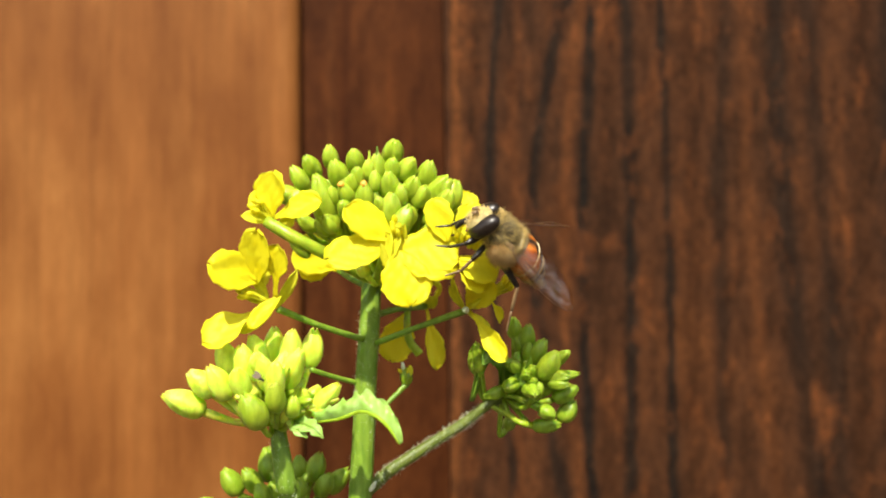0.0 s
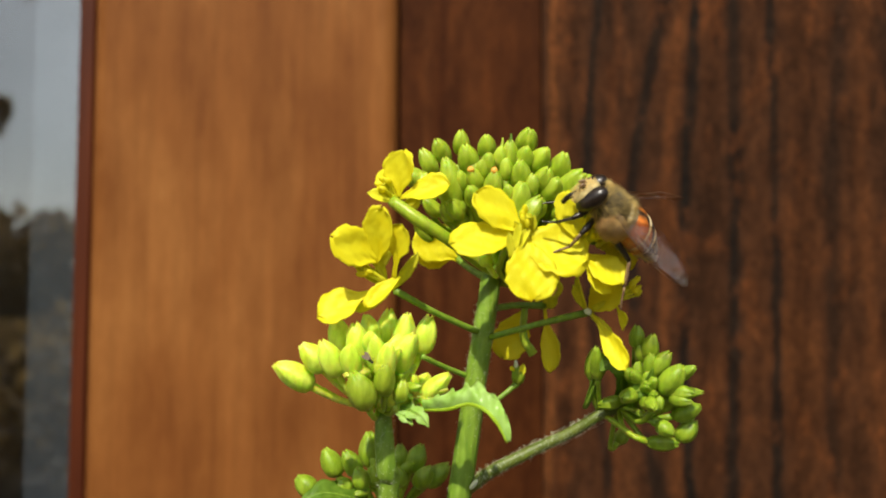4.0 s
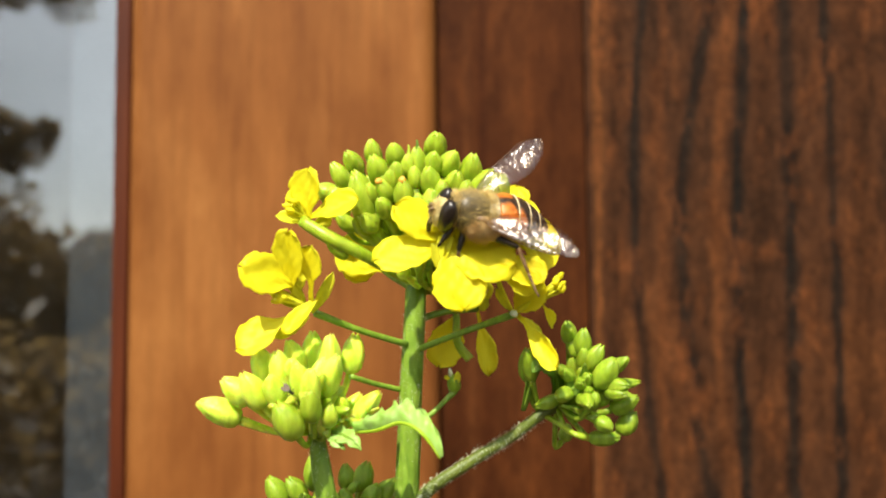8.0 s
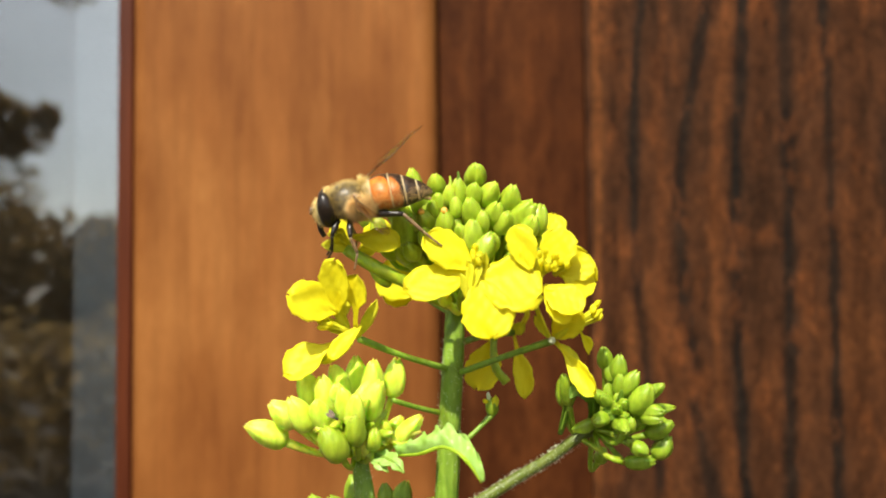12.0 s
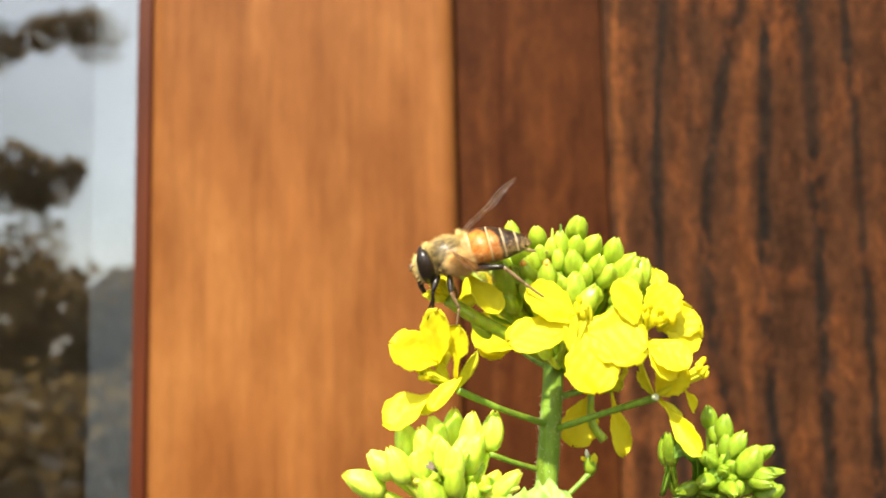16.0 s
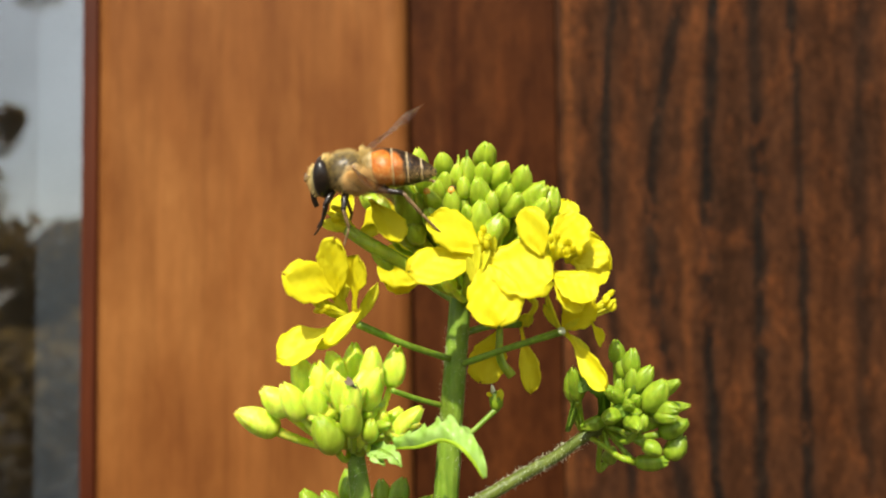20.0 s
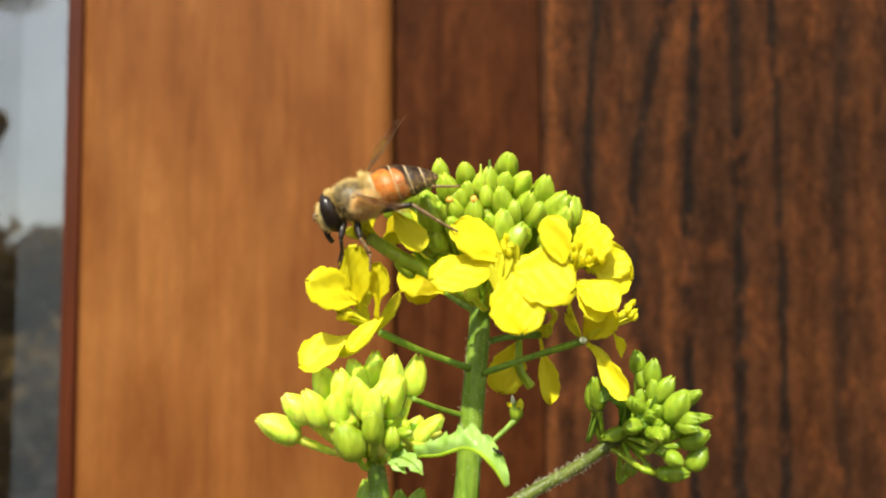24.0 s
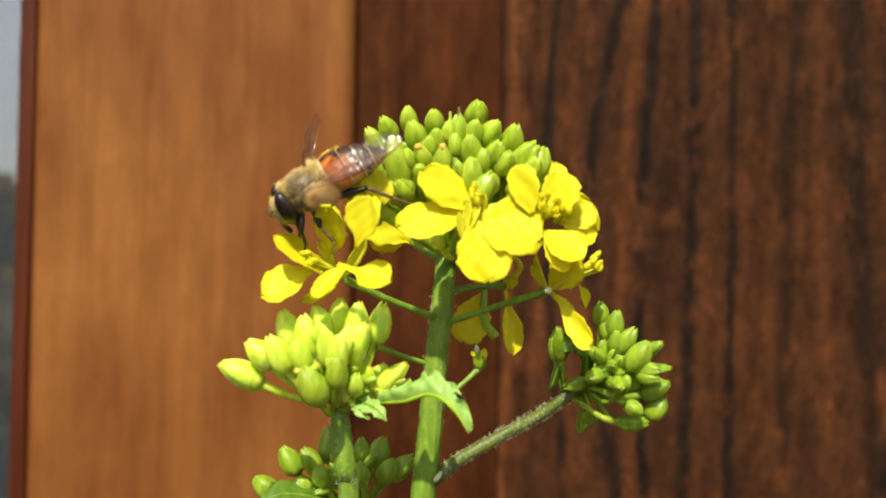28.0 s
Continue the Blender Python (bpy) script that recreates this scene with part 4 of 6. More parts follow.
def blade(upper, lower, teeth, count, curl, seed, material, name="leaf"):
    """A curled leaf blade spanned from a toothed margin to a smooth one; curl lifts its middle towards the light."""
    top, low = curve_points(upper, 12), curve_points(lower, 12)
    n, cols = min(len(top), len(low)), 13
    bm = bmesh.new()
    grids = []
    for off in (0.06, -0.06):
        grid = []
        for j in range(n):
            s = j / (n - 1)
            a, b = top[j * (len(top) - 1) // (n - 1)], low[j * (len(low) - 1) // (n - 1)]
            across = a - b
            along = (low[min(j + 1, n - 1)] - low[max(j - 1, 0)]).normalized()
            nrm = along.cross(across).normalized()
            nrm = nrm if nrm.y < 0 else -nrm
            saw = 1 + teeth * (abs(math.sin(math.pi * s * count)) ** 0.7 - 0.6) * math.sin(math.pi * s) ** 0.4
            row = []
            for i in range(cols):
                k = i / (cols - 1)
                rib = 0.30 * math.sin(s * count * 2 * math.pi + 2.5 * k) * k
                lift = curl * math.sin(math.pi * k) + rib + 0.05 * math.sin(11 * s + 7 * k + seed)
                row.append(bm.verts.new((b + across * k * (1 + (saw - 1) * k ** 2) + nrm * (lift + off)) * MM))
            grid.append(row)
        grids.append(grid)
    a, b = grids
    for g in grids:
        for j in range(n - 1):
            for i in range(cols - 1):
                bm.faces.new((g[j][i], g[j][i + 1], g[j + 1][i + 1], g[j + 1][i]))
    rim = [(0, i) for i in range(cols)] + [(j, cols - 1) for j in range(1, n)] + [(n - 1, i) for i in range(cols - 2, -1, -1)] + [(j, 0) for j in range(n - 2, 0, -1)]
    for (j0, i0), (j1, i1) in zip(rim, rim[1:] + rim[:1]):
        bm.faces.new((a[j0][i0], a[j1][i1], b[j1][i1], b[j0][i0]))
    return part(name, bm, material, plant)


LEAF_LOW = [(-5.6, -8.0, 4.7), (-3.3, -10.0, 5.2), (-1.1, -11.5, 6.1), (0.5, -12.5, 5.7), (1.8, -13.0, 4.5), (2.9, -13.3, 2.8)]
big_leaf = blade([(-5.3, -7.6, 5.7), (-3.6, -9.0, 6.7), (-2.0, -9.6, 7.3), (-0.6, -10.0, 7.9), (1.1, -10.8, 7.1), (2.5, -12.0, 5.5), (3.05, -13.2, 2.9)], LEAF_LOW, 0.72, 6.5, 0.75, 2, LEAF)
part("leaf_margin", tube(LEAF_LOW, [0.17, 0.20, 0.22, 0.20, 0.10], 6, 5), LEAF_LIME, big_leaf, "yellow-green curled leaf edge")
part("midrib", tube([(-5.5, -8.1, 5.2), (-3.0, -10.0, 5.9), (-0.6, -11.3, 6.8), (1.3, -12.3, 5.9), (2.8, -13.3, 3.3)], [0.22, 0.18, 0.08], 6, 4), LEAF_LIME, big_leaf)
leaf([(-8.3, -7.0, 4.6), (-7.0, -8.2, 4.4), (-5.9, -9.2, 4.0), (-5.0, -9.6, 3.1)], [0.5, 0.95, 0.7, 0.05], (0.1, -0.75, 0.6), teeth=0.6, count=3.2, seed=8)
leaf([(-8.4, -7.0, 4.4), (-7.6, -8.5, 3.9), (-6.7, -9.0, 3.1)], [0.4, 0.7, 0.05], (0.0, -0.85, 0.5), teeth=0.4, count=2.4, seed=9)

# ---- shaded bud cluster lower down ----
LOW = (-8.0, 9.0, -10.7)
stalk([(-8.9, 9.0, -7.7), LOW, (-9, 6, -40), (-3, 1, -90)], [0.7, 0.8, 1.0, 1.2], STEM, "shoot", 10, 0.03)
# these buds carry their shade in the darker base colour
bud((-15.3, 8.0, -6.2), (-17.4, 8.0, -3.1), 1.3, BUD_DARK_SHADED, plant, LOW)
bud((-13.0, 7.0, -5.7), (-14.7, 6.0, -2.8), 1.2, BUD_DARK_SHADED, plant, LOW)
bud((-11.4, 9.0, -5.1), (-12.1, 9.0, -0.8), 1.45, BUD_DARK_SHADED, plant, LOW)
bud((-8.0, 9.0, -4.9), (-8.1, 9.0, -1.9), 1.1, BUD_DARK_SHADED, plant, LOW)
bud((-6.5, 9.0, -5.2), (-5.4, 9.0, -1.7), 1.35, BUD_DARK_SHADED, plant, LOW)
bud((-4.4, 8.0, -6.4), (-1.9, 7.0, -3.5), 1.25, BUD_DARK_SHADED, plant, LOW)
bud((-5.6, 7.0, -6.5), (-4.1, 6.0, -3.8), 1.15, BUD_DARK_SHADED, plant, LOW)
bud((-17.9, 8.0, -8.6), (-20.5, 8.0, -6.8), 1.3, BUD_DARK_SHADED, plant, LOW)
bud((-11.9, 5.0, -6.7), (-12.8, 4.0, -4.3), 1.1, BUD_DARK_SHADED, plant, LOW)
bud((-13.7, 5.0, -7.4), (-15.3, 4.0, -6.0), 1.1, BUD_DARK_SHADED, plant, LOW)
bud((-7.6, 5.0, -6.1), (-8.1, 4.0, -3.8), 1.0, BUD_DARK_SHADED, plant, LOW)
bud((-10.5, 6.0, -6.5), (-11.2, 5.0, -4.2), 1.1, BUD_DARK_SHADED, plant, LOW)
leaf([LOW, (-12.6, 4.0, -8.0), (-16.3, 2.0, -7.1), (-18.9, 1.0, -8.1)], [0.5, 1.6, 1.6, 0.2], (0, -0.6, 0.8), material=LEAF_DARK, seed=12)

# ---- side branch with its own bud cluster ----
FORK = (16.6, -1.0, 6.3)
branch = part("side_branch", tube([(-0.6, 0.0, -5.4), (1.1, 0.0, -4.0), (3.2, 0.0, -2.3), (8.2, 0.0, 0.7), (11.8, -0.5, 2.9), (14.4, -1.0, 4.9), FORK, (17.2, -2.0, 8.1)], [0.78, 0.75, 0.71, 0.66, 0.63, 0.63, 0.76, 0.50], 12, 6, 0.04), BRANCH, plant, "hairy dull green side branch")
part("node", bud_mesh((0.4, -1.4, -4.5), (1.1, -1.9, -3.3), 0.28), HAIR, plant, "pale bristly stem node")
# shade from the flower head above is put into the darker bud green
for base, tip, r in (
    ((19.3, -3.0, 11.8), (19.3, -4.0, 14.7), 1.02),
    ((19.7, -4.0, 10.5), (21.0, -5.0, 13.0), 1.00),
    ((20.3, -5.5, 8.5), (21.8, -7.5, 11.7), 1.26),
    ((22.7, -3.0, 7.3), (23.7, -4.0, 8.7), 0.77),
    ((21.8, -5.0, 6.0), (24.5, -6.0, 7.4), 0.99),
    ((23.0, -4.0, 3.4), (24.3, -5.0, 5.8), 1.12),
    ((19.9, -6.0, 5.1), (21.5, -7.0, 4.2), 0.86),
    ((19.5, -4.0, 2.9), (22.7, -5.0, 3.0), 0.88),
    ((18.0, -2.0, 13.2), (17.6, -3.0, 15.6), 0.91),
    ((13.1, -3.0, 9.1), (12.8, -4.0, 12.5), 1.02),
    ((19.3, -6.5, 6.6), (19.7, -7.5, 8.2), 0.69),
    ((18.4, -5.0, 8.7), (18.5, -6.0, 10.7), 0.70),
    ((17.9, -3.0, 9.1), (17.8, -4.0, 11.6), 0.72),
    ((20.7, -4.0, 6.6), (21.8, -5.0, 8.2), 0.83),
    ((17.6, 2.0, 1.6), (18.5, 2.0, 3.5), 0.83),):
    bud(base, tip, r, BUD_DARK_SHADED, plant, (15.1, 0.0, 5.1) if base[0] < 14 else FORK, 0.34)
bud((13.4, -4.0, 9.3), (12.6, -6.0, 12.8), 0.8, BUD_DARK_SHADED, plant, (15.1, 0.0, 5.1), 0.3)
leaf([FORK, (16.0, -4.0, 10.0), (14.1, -6.0, 11.2), (13.0, -7.0, 10.4)], [0.5, 1.0, 1.1, 0.1], (0.2, -0.9, 0.3), material=LEAF_DARK, seed=14)
leaf([FORK, (17.0, -5.0, 7.9), (18.4, -6.0, 9.3), (18.7, -7.0, 11.2)], [0.4, 0.8, 0.7, 0.1], (0.2, -0.9, 0.3), material=LEAF_DARK, seed=15)
leaf([(12.6, -2.0, 5.8), (13.9, -5.0, 11.7), (14.5, -6.0, 13.1), (15.2, -7.0, 11.8)], [0.3, 0.8, 0.9, 0.1], (0.3, -0.8, 0.5), material=LEAF_DARK, seed=17)
stalk([(16.1, -3.0, 6.6), (18.3, -5.0, 8.7), (19.1, -5.0, 10.6)], [0.34, 0.3, 0.3], BUD_DARK_SHADED)
stalk([(16.7, -3.0, 6.4), (18.6, -5.0, 6.1), (20.2, -6.0, 5.4)], [0.34, 0.3, 0.3], BUD_DARK_SHADED)
stalk([(14.9, -1.0, 5.2), (16.4, -2.0, 4.3), (18.0, -4.0, 3.3), (19.5, -4.0, 2.9)], [0.35, 0.32, 0.32, 0.4], BUD)


def bud_fill(centre, radius, count, size, seed, material, foot):
    """Small young buds that crowd the heart of a cluster."""
    rl = random.Random(seed)
    for _ in range(count):
        d = Vector((rl.uniform(-1, 1), rl.uniform(-1, 0.3), rl.uniform(-0.3, 1))).normalized()
        base = Vector(centre) + d * radius * rl.uniform(0.35, 1.0)
        bud(tuple(base), tuple(base + d * size * rl.uniform(1.6, 2.3)), size * rl.uniform(0.42, 0.62), material, plant, foot, 0.24)


bud_fill((19.2, -3.0, 8.2), 3.7, 24, 1.45, 61, BUD_DARK_SHADED, FORK)
bud_fill((-9.7, -6.0, 6.5), 2.8, 12, 1.1, 62, BUD, SHOOT)
bud_fill((-11.2, -6.5, 8.2), 3.2, 9, 1.5, 64, BUD_YOUNG, SHOOT)
bud_fill((-6.6, -6.0, 6.0), 1.6, 6, 0.9, 65, BUD_YOUNG, SHOOT)
bud_fill((-9.5, 7.0, -6.6), 3.0, 8, 1.1, 63, BUD_DARK_SHADED, LOW)


def bristles(points, r, count, length, seed, parent, lean=(0, 0, 0.25)):
    """Short pale hairs that stand off a stem."""
    rnd = random.Random(seed)
    line = curve_points(points, 12)
    bm = bmesh.new()
    for _ in range(count):
        k = rnd.uniform(0, len(line) - 1.001)
        i = int(k)
        c = line[i].lerp(line[i + 1], k - i)
        u, v, w = frame_of(line[i + 1] - line[i])
        a = rnd.uniform(0, 2 * math.pi)
        d = (u * math.cos(a) + v * math.sin(a))
        root = c + d * r * 0.95
        tip = c + (d + Vector(lean) * rnd.uniform(-1, 1)) * (r + length * rnd.uniform(0.4, 1.0))
        s = w * 0.026
        q = d.cross(w) * 0.026
        base = [bm.verts.new((root + e) * MM) for e in (s, -s * 0.5 + q, -s * 0.5 - q)]
        top = bm.verts.new(tip * MM)
        for j in range(3):
            bm.faces.new((base[j], base[(j + 1) % 3], top))
    return tagged(part("bristles", bm, HAIR, parent), kind="stuff")


bristles([(0.7, 0.0, 16.8), (0.0, 0.0, 6.4), (-0.4, 0.0, -1.3), (-4, 0, -50)], 1.22, 900, 0.55, 31, main_stem)
bristles([(1.1, 0.0, -4.0), (3.2, 0.0, -2.3), (8.2, 0.0, 0.7), (11.8, -0.5, 2.9), (15.0, -1.0, 5.2)], 0.75, 560, 0.34, 32, branch)
bristles([(-10.1, -4.0, 3.6), (-9.7, -4.0, 0.5), (-9.1, -4.0, -3.1), (-8.7, -3.0, -6.2)], 1.1, 240, 0.35, 33, plant)


# ---- the drone fly; x forward, z up, mm ----
def fly_shell():
    """Dull brown cuticle with two paler dusted stripes along the back."""
    n = Nodes("brown thorax")
    c0 = n.add("ShaderNodeTexCoord")
    sep = n.add("ShaderNodeSeparateXYZ", Vector=c0.outputs["Object"])
    a = n.noise(900, (1, 1, 1), 4)
    c = n.ramp(a, [(0.3, (0.035, 0.025, 0.010)), (0.7, (0.12, 0.086, 0.036))])
    wave = n.calc('SINE', n.calc('MULTIPLY', n.calc('ADD', n.calc('ABSOLUTE', sep.outputs[1]), n.calc('MULTIPLY', a, 0.0003)), 3600.0))
    c = n.mix(n.ramp(wave, [(0.55, (0, 0, 0)), (0.85, (0.7, 0.7, 0.7))]), c, (0.23, 0.19, 0.115))
    n.bump(a, 0.5, 0.0002)
    return n.done(c, 0.38)


def abdomen_skin(name, flank, waist, hind_dark, front_dark=0.0):
    """Shiny tergite: dark saddle along the back that widens towards its hind edge, coloured flanks.
    waist: half width of the saddle (mm); hind_dark, front_dark: where along x (mm) the flank colour ends and begins."""
    n = Nodes(name)
    c0 = n.add("ShaderNodeTexCoord")
    sep = n.add("ShaderNodeSeparateXYZ", Vector=c0.outputs["Object"])
    wob = n.calc('MULTIPLY', n.calc('SUBTRACT', n.noise(900), 0.5), 0.0007)
    x = n.calc('ADD', sep.outputs[0], wob)
    side = n.calc('ADD', n.calc('ABSOLUTE', sep.outputs[1]), wob)
    back = n.calc('MAXIMUM', 0.0, n.calc('DIVIDE', n.calc('SUBTRACT', hind_dark * MM + 0.0013, x), 0.0013))
    edge = n.calc('MULTIPLY', n.calc('POWER', back, 2.0), 0.0022)
    f = n.calc('DIVIDE', n.calc('SUBTRACT', side, n.calc('ADD', edge, waist * MM)), 0.0009)
    dark = n.ramp(n.noise(1800, (1, 1, 1), 3), [(0.35, (0.016, 0.009, 0.006)), (0.7, (0.060, 0.034, 0.018))])
    lit = n.ramp(n.noise(1300, (1, 1, 1), 4, 0.6), [(0.32, tuple(v * 0.62 for v in flank)), (0.52, flank), (0.72, (min(1.0, flank[0] * 1.12), flank[1] * 1.35, flank[2] * 2.2))])
    c = n.mix(n.ramp(f, [(0.0, (0, 0, 0)), (0.75, (1, 1, 1))]), dark, lit)
    n.bump(n.noise(1700, (1, 1, 1), 4), 0.55, 0.00016)
    return n.done(c, 0.40, Specular_IOR_Level=0.45)


def wing_skin():
    """Thin crinkled film: nearly clear, smoky brown, with a bright sheen where it mirrors the sun."""
    n = Nodes("clear wing membrane")
    n.tree.nodes.remove(n.bsdf)
    ripple = n.noise(1500, (1, 1, 1), 3)
    b = n.add("ShaderNodeBump", Height=ripple, Strength=0.8, Distance=0.00022)
    g = n.add("ShaderNodeBsdfGlossy", Roughness=0.20, Normal=b.outputs[0])
    g.inputs["Color"].default_value = (1.0, 0.94, 0.92, 1)
    t = n.add("ShaderNodeBsdfTransparent")
    tint = n.ramp(n.noise(420, (1, 1, 1), 2), [(0.35, (0.88, 0.79, 0.66)), (0.65, (0.97, 0.94, 0.90))])
    n.set(t, "Color", tint)
    d = n.add("ShaderNodeBsdfTranslucent")
    d.inputs["Color"].default_value = (0.40, 0.24, 0.13, 1)
    m1 = n.add("ShaderNodeMixShader", Fac=0.022)
    n.tree.links.new(t.outputs[0], m1.inputs[1])
    n.tree.links.new(d.outputs[0], m1.inputs[2])
    m2 = n.add("ShaderNodeMixShader", Fac=0.08)
    n.tree.links.new(m1.outputs[0], m2.inputs[1])
    n.tree.links.new(g.outputs[0], m2.inputs[2])
    n.tree.links.new(m2.outputs[0], n.out.inputs[0])
    return n.mat


TUFT = plain("tawny flap", (0.50, 0.26, 0.085), (0.78, 0.50, 0.22), 0.5, 1400, bump=0.6)
THORAX, WING = fly_shell(), wing_skin()
FLANK = abdomen_skin("orange flanked abdomen", (0.60, 0.165, 0.012), 0.15, -5.0)
FLANK_HIND = abdomen_skin("dark saddled abdomen", (0.50, 0.14, 0.014), 0.55, -6.0)
TAIL = abdomen_skin("dark abdomen", (0.10, 0.060, 0.025), 2.2, -9.0)
EYE = plain("dark brown eye", (0.008, 0.005, 0.003), (0.024, 0.014, 0.008), 0.32, 3000, bump=0.5, depth=0.00006)
CREAM = plain("pale cream cuticle", (0.42, 0.33, 0.16), (0.66, 0.55, 0.32), 0.4, 1200)
FACE = plain("pale yellow face", (0.35, 0.27, 0.10), (0.60, 0.48, 0.20), 0.6, 1500)
FUR = plain("golden brown hair", (0.46, 0.31, 0.080), (0.82, 0.61, 0.22), 0.55, 900)
FUR_PALE = plain("tawny orange hair", (0.64, 0.38, 0.12), (0.90, 0.64, 0.27), 0.55, 900)
FUR_DARK = plain("dark olive hair", (0.05, 0.034, 0.012), (0.13, 0.092, 0.032), 0.55, 900)
LEG_DARK = plain("black leg", (0.010, 0.007, 0.005), (0.030, 0.020, 0.012), 0.3, 1500)
LEG_PALE = plain("brown leg", (0.14, 0.08, 0.035), (0.30, 0.19, 0.09), 0.4, 1500)
BAND = plain("pale band", (0.50, 0.38, 0.20), (0.68, 0.55, 0.32), 0.4, 1500)
VEIN = plain("brown wing vein", (0.07, 0.035, 0.015), (0.16, 0.08, 0.03), 0.4, 1500)


def egg(cx, cy, cz, rx, ry, rz, seg=24, rings=16, shape=None, bm=None):
    bm = bm or bmesh.new()
    made = bmesh.ops.create_uvsphere(bm, u_segments=seg, v_segments=rings, radius=1.0)
    for v in made["verts"]:
        p = v.co.copy()
        if shape:
            p = shape(p)
        v.co = Vector((cx + p.x * rx, cy + p.y * ry, cz + p.z * rz)) * MM
    return bm


def hairs(sample, count, length, seed, width=0.05, droop=Vector((-0.6, 0, 0.1))):
    """Fine hairs: sample(rnd) gives a root and the way it grows."""
    rnd = random.Random(seed)
    bm = bmesh.new()
    for _ in range(count):
        p, d = sample(rnd)
        g = (d + droop * rnd.uniform(0.3, 1.2) + Vector((rnd.gauss(0, 0.25), rnd.gauss(0, 0.25), rnd.gauss(0, 0.25)))).normalized()
        u, v, w = frame_of(g)
        base = [bm.verts.new((p + u * width * math.cos(a) + v * width * math.sin(a)) * MM) for a in (0, 2.1, 4.2)]
        top = bm.verts.new((p + g * length * rnd.uniform(0.5, 1.1)) * MM)
        for j in range(3):
            bm.faces.new((base[j], base[(j + 1) % 3], top))
    return bm


def on_egg(c, r, keep):
    def sample(rnd):
        while True:
            d = Vector((rnd.gauss(0, 1), rnd.gauss(0, 1), rnd.gauss(0, 1))).normalized()
            if keep(d):
                p = Vector(c) + Vector((d.x * r[0], d.y * r[1], d.z * r[2])) * 0.98
                return p, Vector((d.x / r[0], d.y / r[1], d.z / r[2])).normalized()
    return sample


fly = thing("drone_fly", "brown hairy drone fly with orange-banded abdomen on mustard flowers", "fly", pose(0, 0.09, 0.62))
fly.scale = (0.975, 0.975, 0.975)

# head
head = part("head", egg(2.95, 0, -0.50, 0.95, 1.50, 1.70), FACE, fly, "pale yellow hairy fly head")
for s in (1, -1):
    part("eye", egg(2.52, 0.98 * s, -0.16, 0.98, 1.22, 1.98, 30, 22), EYE, head, "large dark brown eye with a grey sheen")
    part("antenna", tube([(3.70, 0.28 * s, 0.15), (4.15, 0.33 * s, 0.05), (4.32, 0.38 * s, -0.40)], [0.13, 0.24, 0.15], 7, 3), LEG_PALE, head)
    part("bristle", tube([(4.15, 0.36 * s, 0.0), (4.5, 0.6 * s, 0.35)], [0.05, 0.02], 5, 2), LEG_DARK, head)
part("face_stripe", egg(3.72, 0, -0.9, 0.22, 0.28, 0.85, 12, 10), LEG_DARK, head, "dark stripe down the face")
part("face_knob", egg(3.8, 0, -0.65, 0.34, 0.50, 0.42, 12, 8), FACE, head)
part("proboscis", tube([(3.5, 0, -1.6), (3.7, 0, -2.3), (3.5, 0, -3.2)], [0.42, 0.30, 0.26], 9, 4), LEG_DARK, head, "short black proboscis")
part("face_hair", hairs(on_egg((2.9, 0, -0.5), (1.05, 1.5, 1.75), lambda d: d.x > 0.35 and abs(d.y) < 0.55), 300, 0.45, 3, 0.03, Vector((0.2, 0, 0.1))), FUR, head)
part("nape_hair", hairs(on_egg((2.0, 0, 0.1), (0.7, 1.7, 1.9), lambda d: abs(d.x) < 0.6), 900, 0.5, 4, 0.022, Vector((-0.3, 0, 0.2))), FUR, head)

# thorax
T_C, T_R = (0.05, 0, 0.20), (2.45, 2.02, 2.02)
thorax = part("thorax", egg(*T_C, *T_R, 28, 20), THORAX, fly, "dusky brown thorax under golden hair")
BACK = lambda d: d.z > 0.45 and abs(d.y) < 0.66 and -0.6 < d.x < 0.75
part("under_fur", hairs(on_egg(T_C, T_R, lambda d: True), 1900, 0.5, 25, 0.018), FUR_DARK, thorax)
part("fur", hairs(on_egg(T_C, T_R, lambda d: not BACK(d)), 1700, 0.95, 5, 0.019), FUR, thorax, "dense golden-brown hair")
part("back_hair", hairs(on_egg(T_C, T_R, BACK), 700, 0.58, 15, 0.015), FUR, thorax)
part("scutellum", egg(-2.15, 0, 1.15, 0.80, 1.40, 0.52, 18, 10), CREAM, thorax, "yellowish translucent scutellum")
part("collar_hair", hairs(on_egg((-1.5, 0, 0.6), (1.2, 2.15, 1.6), lambda d: d.x < 0.1 and d.z > -0.3), 1100, 0.8, 6, 0.020), FUR, thorax)
for s in (1, -1):
    part("side_tuft", hairs(on_egg((-1.15, 1.95 * s, -0.45), (1.35, 0.65, 1.05), lambda d: d.y * s > -0.2), 2300, 1.0, 7, 0.026), FUR_PALE, thorax, "tawny orange hair tuft at the wing base")
    part("calypter", egg(-1.9, 2.15 * s, 0.05, 0.75, 0.32, 0.62, 16, 10), TUFT, thorax, "pale tan flap at the wing base")
    part("wing_root", tube([(-0.2, 1.85 * s, 0.75), (-0.8, 2.0 * s, 0.9), (-1.6, 2.15 * s, 0.75)], [0.26, 0.34, 0.16], 8, 3), LEG_PALE, thorax)

# abdomen
EDGES = [(-1.9, 1.9, 1.65), (-2.6, 2.45, 2.0), (-3.6, 2.75, 2.2), (-4.7, 2.75, 2.2), (-5.7, 2.50, 2.0), (-6.8, 2.05, 1.65), (-7.8, 1.48, 1.2), (-8.6, 0.85, 0.72), (-9.1, 0.28, 0.25)]


